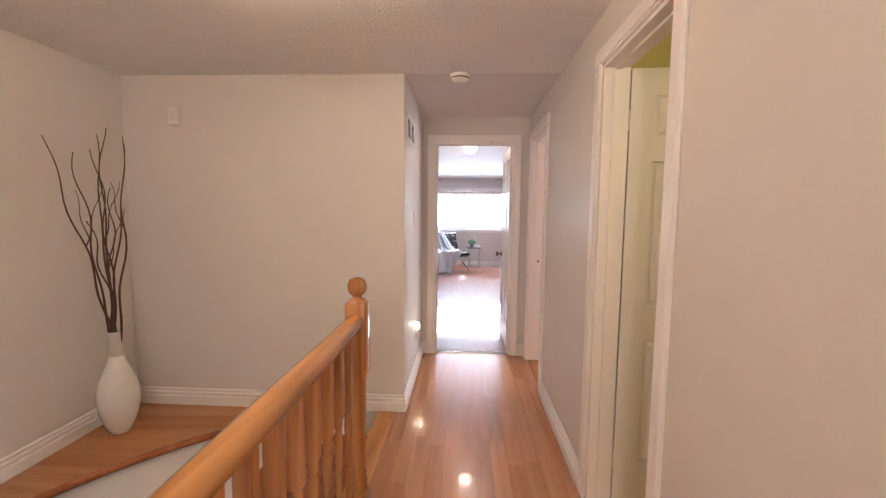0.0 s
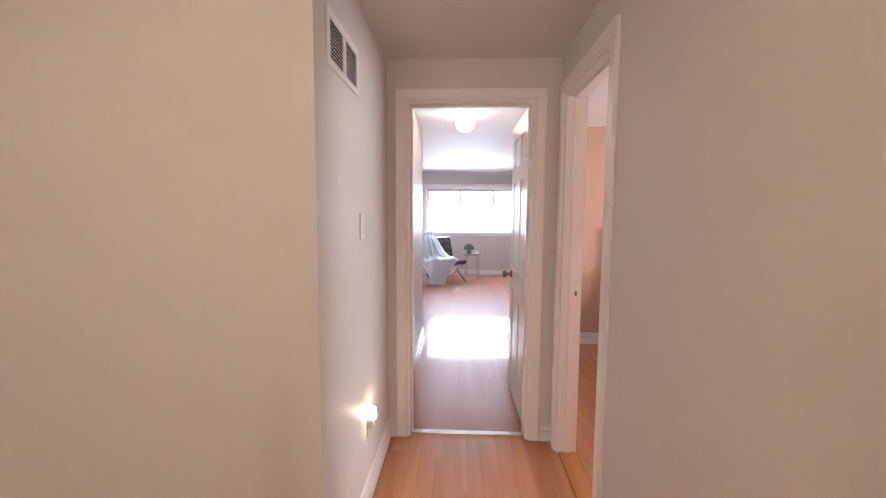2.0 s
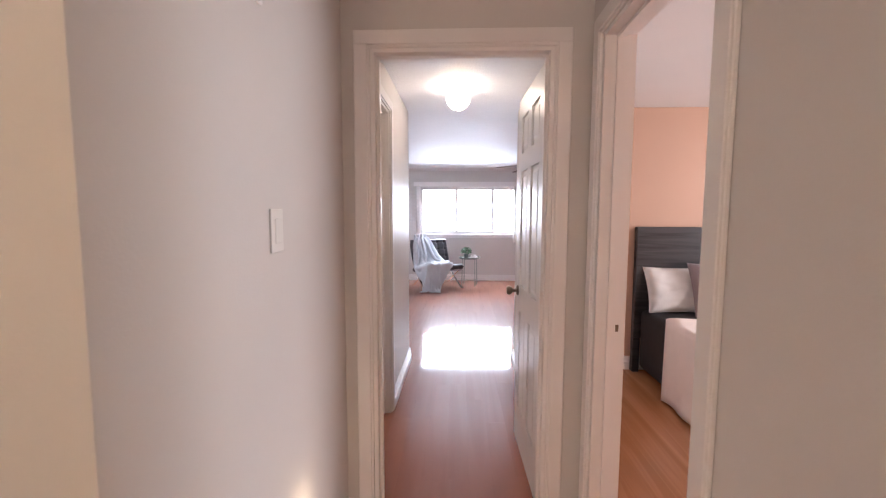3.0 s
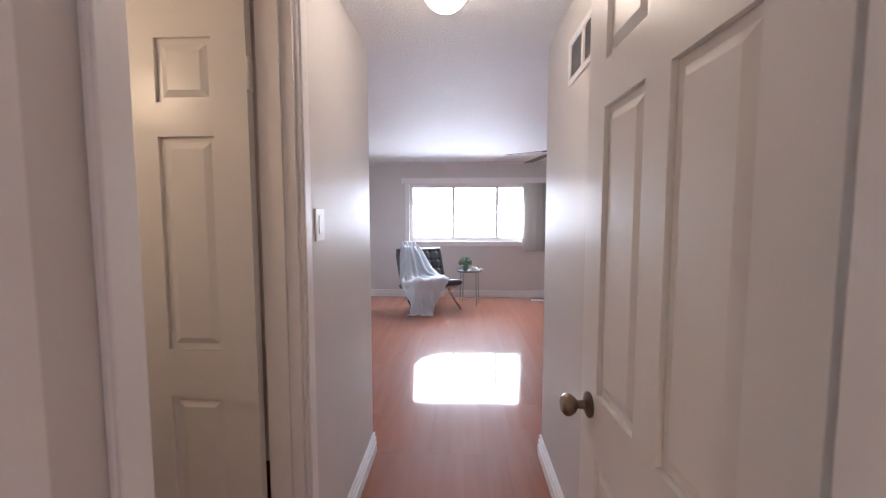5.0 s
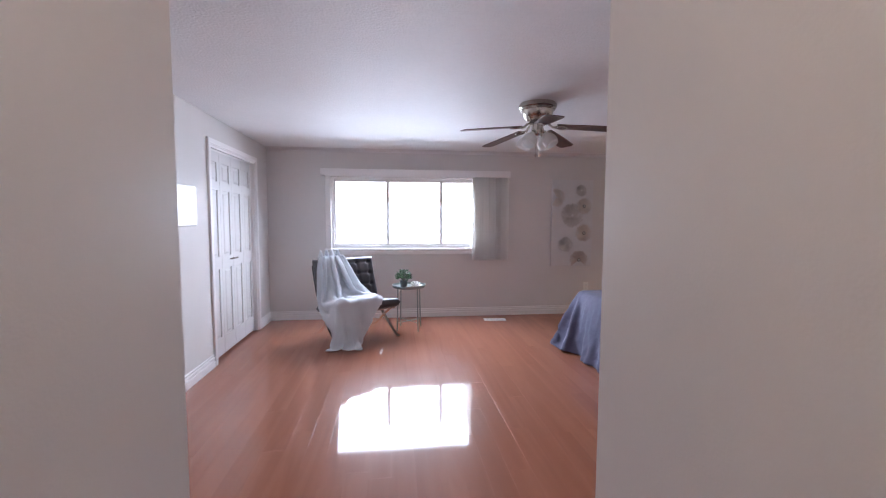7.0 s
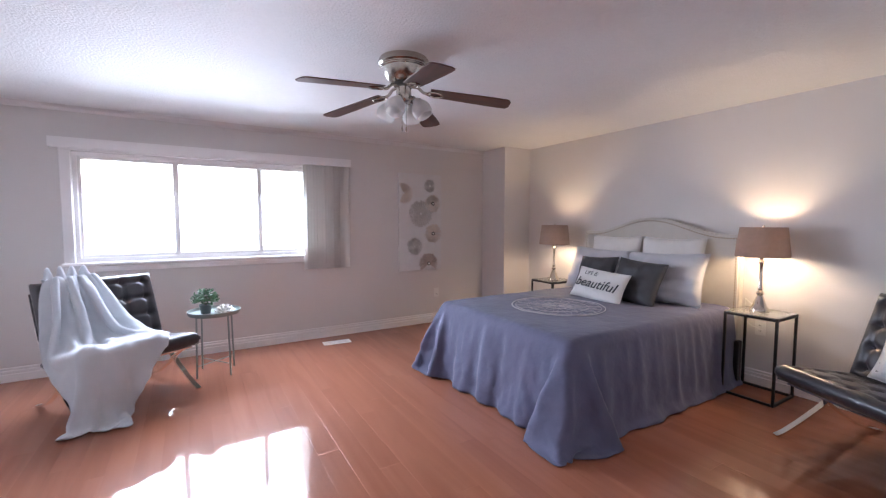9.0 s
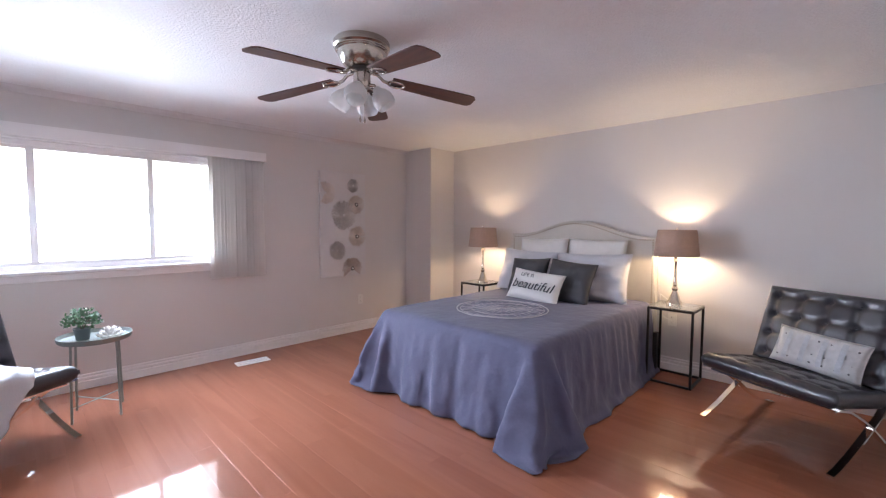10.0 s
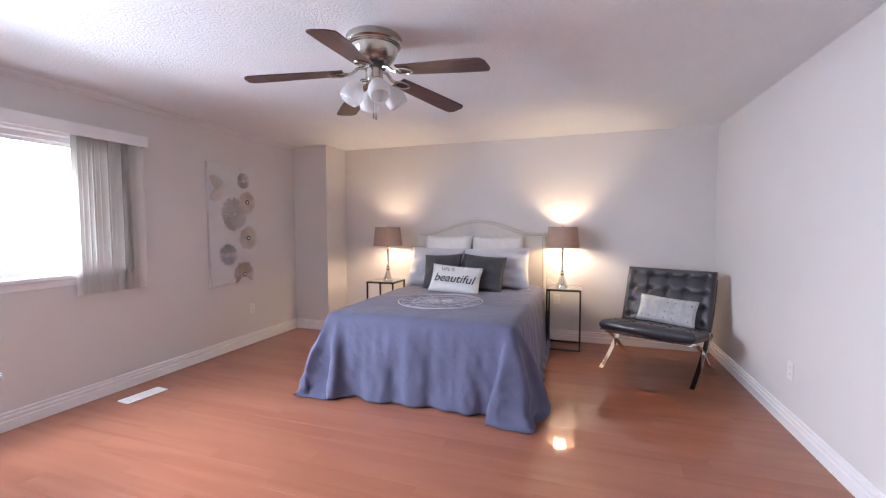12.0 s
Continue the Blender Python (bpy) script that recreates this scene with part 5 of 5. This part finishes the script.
held = np.where((gx > XF + 0.10) & (abs(gy - (YS + YN) / 2) < (YN - YS) / 2 - 0.08), 0.0, 1.0)
start += np.where(held > 0, 1.0, 0.0)[..., None] * spread_rng.normal(0, 0.006, start.shape)
lying = drape(start, held, STEP * 1.045, STEP * 1.05, on_bed, 170, 12, 0.02, 0.97, 0.10, 4.0)
MID = np.array(((XF + 4.6) / 2, (YS + YN) / 2))
for c in lying.reshape(-1, 3):
    side = 1 if c[1] > MID[1] else -1
    dx, dy = XF - c[0], abs(c[1] - MID[1]) - (YN - YS) / 2
    # the hem stays close to the bed
    if dx > 0.09:
        dx = 0.09 + (dx - 0.09) * 0.35
        c[0] = XF - dx
    if dy > 0.09:
        dy = 0.09 + (dy - 0.09) * 0.35
        c[1] = MID[1] + side * ((YN - YS) / 2 + dy)
    if dx > 0 and dy > 0:
        pull = 1 - 0.40 * min(1.0, min(dx, dy) / 0.05)
        c[0], c[1] = XF - dx * pull, MID[1] + side * ((YN - YS) / 2 + dy * pull)
    if c[2] > 0.56:
        c[2] += (spread_top(c[0], c[1]) - 0.603) * min(1.0, (c[2] - 0.56) / 0.03)
    else:
        # hanging cloth leans out towards the hem and waves a little
        v = 1 - c[2] / 0.56
        foot = c[0] < XF + 0.05
        u = c[1] if foot else c[0] + 3
        wave = noise.noise((u * 7, v * 0.7, 5)) + 0.6 * noise.noise((u * 17 + v * 2, v * 2.5, 8)) + 0.35 * noise.noise((u * 30, v * 9, 2)) + 0.5 * (1 - abs(noise.noise((u * 9 + v * 3, v * 2, 11)))) ** 6
        out = 0.055 * v + (0.050 if foot else 0.022) * v ** 0.8 * (0.5 + wave)
        if foot:
            c[0] -= out
        if not foot or min(abs(c[1] - YS), abs(c[1] - YN)) < 0.06:
            c[1] += out * side
bm = bmesh.new()
# rounded corners at the foot
past = np.hypot(np.maximum(0, XF - gx), np.maximum(0, abs(gy - MID[1]) - (YN - YS) / 2))
woven(bm, lying, past < np.where(gy < MID[1], 0.605, 0.575))
thicken(part("spread", bm, COVER, cover, "", "all"), 0.004)
# embroidered ring motif
STITCH = material("pale_grey_embroidery", (0.52, 0.49, 0.53), 0.8, vary=0.15, scale=60)
MX, MY, MZ = 2.45, 8.83, 0.0058
for rad, w in ((0.375, 0.0042), (0.345, 0.0024), (0.25, 0.0022), (0.12, 0.0022)):
    bm = bmesh.new()
    tube(bm, [(MX + rad * 0.98 * math.cos(t), MY + rad * math.sin(t), MZ + spread_top(MX + rad * 0.98 * math.cos(t), MY + rad * math.sin(t))) for t in [2 * math.pi * q / 96 for q in range(97)]], w, 5)
    part("stitched_ring", bm, STITCH, cover, "pale embroidered ring")
bm = bmesh.new()
for k in range(18):
    a = 2 * math.pi * k / 18
    for r0, r1, tw in ((0.255, 0.34, 0.12), (0.125, 0.245, 0.2), (0.02, 0.115, 0.3)):
        pts = []
        for q in range(9):
            t = q / 8
            rr, aa = r0 + (r1 - r0) * math.sin(math.pi * t), a + tw * (t - 0.5) * 1.6
            px, py = MX + rr * math.cos(aa), MY + rr * math.sin(aa)
            pts.append((px, py, MZ + spread_top(px, py)))
        tube(bm, pts, 0.0016, 4)
motif = part("stitched_petals", bm, STITCH, cover, "pale embroidered petals")
motif["kind"] = "stuff"


def bed_pillow(label, x, y, w, h, d, mat, lean, roll, seed, z=0.605, group="pillows on the bed", turn=0, crumple=0.006):
    return pillow("pillow", label, w, h, d, mat, pose(x, y, z, 0, 0, -90 + turn) @ pose(0, 0, 0, -lean, roll, 0), seed, 0.06, group, crumple)


bed_pillow("white linen pillow standing against the headboard", 3.50, 9.12, 0.56, 0.575, 0.13, LINEN, 10, 0, 1, crumple=0.018)
bed_pillow("white linen pillow standing against the headboard", 3.50, 8.54, 0.58, 0.575, 0.13, LINEN, 10, 0, 2, crumple=0.018)
bed_pillow("pale blue-grey sham leaning on the white pillows", 3.335, 9.22, 0.66, 0.46, 0.16, SHAM, 20, 2, 3, crumple=0.036)
bed_pillow("pale blue-grey sham leaning on the white pillows", 3.335, 8.52, 0.74, 0.46, 0.16, SHAM, 20, -2, 4, crumple=0.044)
bed_pillow("charcoal square cushion leaning on the shams", 3.13, 9.06, 0.42, 0.40, 0.12, CHARCOAL, 24, -3, 5, crumple=0.014)
bed_pillow("charcoal square cushion leaning on the shams", 3.10, 8.63, 0.45, 0.40, 0.12, CHARCOAL, 25, 4, 6, crumple=0.014)
words = bed_pillow("small white pillow lettered in black script", 2.94, 8.87, 0.53, 0.295, 0.11, LINEN, 27, 4, 7)
words["group"] = "pillows on the bed"


def lettering(text, size, x, z, parent, mat, shear=0.0, thin=-0.0016):
    cu = bpy.data.curves.new("lettering", "FONT")
    cu.body, cu.size, cu.shear, cu.extrude, cu.align_x = text, size, shear, 0.0008, "CENTER"
    cu.offset = thin
    tmp = bpy.data.objects.new("lettering", cu)
    me = bpy.data.meshes.new_from_object(tmp)
    bpy.data.objects.remove(tmp)
    me.materials.append(mat)
    for v in me.vertices:
        u, w = (x + v.co.x) / 0.25, (z + v.co.y) / 0.1425 - 1
        b = max(0.0, (1 - u ** 4) * (1 - w ** 4)) ** 0.55
        v.co = Vector((x + v.co.x, -0.055 * b - 0.0150 + v.co.z * -1, z + v.co.y))
    ob = new("lettering", me)
    ob.parent = parent
    ob["label"] = "dark printed script lettering"
    return ob


INKGREY = material("dark_print", (0.035, 0.04, 0.05), 0.7)
lettering("LIFE IS", 0.052, -0.075, 0.210, words, INKGREY, 0.0, 0.0)
lettering("beautiful", 0.122, 0.0, 0.095, words, INKGREY, 0.25, 0.0004)

# ---- nightstands and lamps ----
BLACKSTEEL = material("black_steel", (0.030, 0.028, 0.028), 0.4, 0.6, 0.1)
TOPGLASS = material("smoked_table_glass", (0.78, 0.80, 0.77), 0.05, vary=0.0, trans=0.8, rough_vary=0)


def nightstand(label, m, w=0.345, d=0.345, h=0.635):
    """A black steel frame with a glass top; front edge along its own x axis, depth along +y."""
    t = thing("nightstand", label, "nightstand", m, "glass nightstands")
    b = 0.017
    for x in (0, w - b):
        for y in (0, d - b):
            bm = bmesh.new()
            box(bm, x, x + b, y, y + b, 0, h - 0.008)
            soften(bm, 0.0015, 1)
            part("post", bm, BLACKSTEEL, t)
    for z in (0.0, h - 0.008 - b):
        for x0, x1, y0, y1 in ((b, w - b, 0, b), (b, w - b, d - b, d), (0, b, b, d - b), (w - b, w, b, d - b)):
            bm = bmesh.new()
            box(bm, x0, x1, y0, y1, z, z + b)
            part("rail", bm, BLACKSTEEL, t)
    bm = bmesh.new()
    box(bm, 0.001, w - 0.001, 0.001, d - 0.001, h - 0.008, h)
    soften(bm, 0.0015, 1)
    part("glass_top", bm, TOPGLASS, t, "clear glass top")
    return t


nightstand("black steel nightstand with a glass top beside the chair", pose(3.345, 7.985, 0, 0, 0, -90))
nightstand("black steel nightstand with a glass top by the column", pose(3.30, 10.045, 0, 0, 0, -90))
SHADE = sheer("taupe_lamp_shade", (0.36, 0.28, 0.245), 0.20, vary=0.08, scale=40, bump=0.15, bump_scale=300)
MERC = material("silver_lamp_metal", (0.70, 0.66, 0.60), 0.16, 1.0, 0.08, 20)
SHADE_IN = material("white_shade_lining", (0.8, 0.76, 0.70), 0.8)


def table_lamp(label, m):
    t = thing("table_lamp", label, "lamp", m, "bedside lamps")
    bm = bmesh.new()
    lathe(bm, [(0.0, 0.0), (0.062, 0.0), (0.063, 0.016), (0.056, 0.028), (0.046, 0.040), (0.036, 0.070), (0.024, 0.105), (0.016, 0.118), (0.024, 0.128), (0.027, 0.140), (0.020, 0.152), (0.013, 0.160), (0.020, 0.170), (0.017, 0.182), (0.0125, 0.20), (0.0115, 0.30), (0.014, 0.355), (0.021, 0.366), (0.021, 0.378), (0.013, 0.390), (0.018, 0.40), (0.018, 0.43), (0.011, 0.436), (0.011, 0.47), (0.0, 0.472)], 32)
    part("base", bm, MERC, t, "turned silver lamp base", True)
    bm = bmesh.new()
    lathe(bm, [(0.170, 0.415), (0.1715, 0.419), (0.1475, 0.631), (0.146, 0.635), (0.1435, 0.632), (0.166, 0.418), (0.170, 0.415)], 48)
    shade = part("shade", bm, SHADE, t, "taupe drum fabric shade", True)
    bm = bmesh.new()
    for a in (0, 120, 240):
        c, s = math.cos(radians(a)), math.sin(radians(a))
        tube(bm, [(0.012 * c, 0.012 * s, 0.612), (0.145 * c, 0.145 * s, 0.618)], 0.002, 5)
    tube(bm, [(0, 0, 0.46), (0.03, 0, 0.50), (0.03, 0, 0.58), (0, 0, 0.612), (0, 0, 0.640)], 0.002, 5)
    lathe(bm, [(0.0, 0.634), (0.008, 0.637), (0.009, 0.645), (0.004, 0.655), (0.0, 0.656)], 10)
    part("harp", bm, MERC, t, "", True)
    return t


table_lamp("lit silver table lamp with a taupe shade", pose(3.55, 7.835, 0.635))
table_lamp("lit silver table lamp with a taupe shade", pose(3.45, 9.835, 0.635))

cord = thing("lamp_cord", "thin white lamp cord hanging to the wall socket", "cord", pose(0, 0, 0))
bm = bmesh.new()
tube(bm, [(3.58, 7.86, 0.640), (3.66, 7.92, 0.655), (3.70, 7.99, 0.69), (3.73, 8.0, 0.60), (3.735, 7.99, 0.50), (3.735, 7.95, 0.47), (3.735, 7.90, 0.46)], 0.0035, 6)
part("wire", bm, PLASTIC, cord, "", True)
plate("wall_outlet", "white outlet with plugs behind the nightstand", "outlet", pose(3.76, 7.90, 0.46, 0, 0, -90), outlet=True)
pole = thing("adapter_box", "black upright power adapter behind the bed", "adapter", pose(3.60, 7.985, 0))
bm = bmesh.new()
box(bm, -0.03, 0.03, -0.015, 0.02, 0.0, 0.36)
soften(bm, 0.006, 2)
part("body", bm, BLACKSTEEL, pole)

# ---- second bedroom ----
EBONY = wood("black_stained_wood", (0.012, 0.011, 0.012), (0.045, 0.042, 0.045), 0.4, 0.1, 0, 22)
BLACKSHEET = material("black_sheet", (0.018, 0.017, 0.020), 0.7, vary=0.2, scale=8, bump=0.1, bump_scale=200)
BLUSH = material("blush_white_blanket", (0.80, 0.69, 0.64), 0.85, vary=0.04, scale=12, bump=0.2, bump_scale=180, sheen=0.3)
bed2 = thing("bed", "double bed with a black wooden headboard", "bed", pose(0, 0, 0))
bm = bmesh.new()
box(bm, 1.345, 2.79, 6.19, 6.245, 0.30, 1.262)
box(bm, 1.345, 1.405, 6.19, 6.245, 0.0, 0.30)
box(bm, 2.73, 2.79, 6.19, 6.245, 0.0, 0.30)
soften(bm, 0.004, 1)
part("headboard", bm, EBONY, bed2, "black grained wooden headboard")
bm = bmesh.new()
box(bm, 1.385, 2.76, 4.25, 6.18, 0.05, 0.56)
soften(bm, 0.05, 4)
part("mattress", bm, BLACKSHEET, bed2, "mattress in a black sheet", True)
blanket = thing("bed_blanket", "blush white blanket over the second bed", "blanket", pose(0, 0, 0))
bm = bmesh.new()
rows = []
for j in range(33):
    y = 4.16 + 1.54 * j / 32
    row = []
    for i in range(41):
        u = i / 40
        w = 0.035 * math.sin(y * 7 + 1) + 0.018 * math.sin(y * 17)
        skew = 0.10 * math.sin(min(1, max(0.0, u - 0.3)) * 3)
        if u < 0.3:
            v = 1 - u / 0.3
            x, z = 1.365 - 0.07 * v + w * v, 0.585 - 0.555 * v
            if v < 0.2:
                z = 0.59 - 0.555 * v
        else:
            x = 1.365 + 1.40 * (u - 0.3) / 0.7
            z = 0.590 + 0.006 * noise.noise((x * 4, y * 4, 1)) + 0.012 * noise.noise((x * 2, y * 9, 4)) + 0.030 * math.exp(-((y - 5.63) / 0.06) ** 2)
        row.append(bm.verts.new((x, y - (0.12 * (1 - u / 0.3) if u < 0.3 else 0) - 0.03 * math.sin(x * 5), z)))
    rows.append(row)
for a, b in zip(rows, rows[1:]):
    for i in range(40):
        bm.faces.new((a[i], a[i + 1], b[i + 1], b[i]))
ob = part("cloth", bm, BLUSH, blanket, "", "all")
ob.modifiers.new("thick", "SOLIDIFY").thickness = 0.008
MAUVE = material("mauve_grey_satin", (0.24, 0.18, 0.19), 0.5, vary=0.12, scale=8, bump=0.1, bump_scale=200, sheen=0.3)
GROUP2 = "pillows on the second bed"
for label, x, y, w, h, mat, lean, seed in (("white pillow against the black headboard", 1.71, 6.03, 0.62, 0.39, LINEN, 24, 21), ("white pillow against the black headboard", 2.40, 6.03, 0.62, 0.41, LINEN, 24, 22), ("mauve satin cushion leaning on the white pillow", 1.93, 5.90, 0.46, 0.44, MAUVE, 22, 23), ("white cushion with black zigzag stripes", 2.40, 5.90, 0.46, 0.40, LINEN, 22, 24), ("small white cushion with a grey lattice", 2.36, 5.76, 0.52, 0.30, LINEN, 30, 25)):
    p = pillow("pillow", label, w, h, 0.14, mat, pose(x, y, 0.565) @ pose(0, 0, 0, -lean), seed, 0.06, GROUP2, 0.026 if seed in (21, 22) else 0.014)
    if seed == 24:
        for k in range(4):
            bm = bmesh.new()
            z0 = 0.13 + 0.065 * k
            n = 14
            pts = []
            for i in range(n + 1):
                u = -0.86 + 1.72 * i / n
                z = z0 + (0.016 if i % 2 else -0.016)
                v = z / 0.20 - 1
                b = max(0.0, (1 - u ** 4) * (1 - v ** 4)) ** 0.55
                pts.append((u * 0.225, -0.07 * b - 0.006, z))
            tube(bm, pts, 0.009, 4)
            part("zigzag_stripe", bm, INKGREY, p, "black zigzag stripe")
    if seed == 25:
        bm = bmesh.new()
        for k in range(5):
            for s in (-1, 1):
                pts = []
                for i in range(15):
                    z = 0.02 + 0.26 * i / 14
                    u = -0.8 + 0.4 * k + s * 0.13 * math.sin(i / 14 * math.pi * 3)
                    v = z / 0.15 - 1
                    b = max(0.0, (1 - u ** 4) * (1 - v ** 4)) ** 0.55
                    pts.append((u * 0.25, -0.07 * b - 0.006, z))
                tube(bm, pts, 0.003, 4)
        part("lattice_print", bm, ASH, p, "grey lattice print")["kind"] = "stuff"
bm = bmesh.new()
box(bm, 0.436, 0.450, 4.1905, 4.1935, 0.925, 0.951)
strike = tagged(part("strike_plate", bm, BRONZE, None), "small bronze strike plate on the jamb", "strike plate", "", "structure")

# ---- floor boards, last ----
lay(bed_floor, -1.79, 3.76, 6.38, 11.06, 0.124, [1.2, 1.2], CHERRY, rng)
lay(bed_floor, -0.72, 0.345, 4.385, 6.38, 0.124, [1.2, 1.2], CHERRY, rng)
lay(hall_floor, -0.775, 0.375, -1.5, 4.375, 0.0885, [0.6, 0.9, 1.2], OAK, rng)
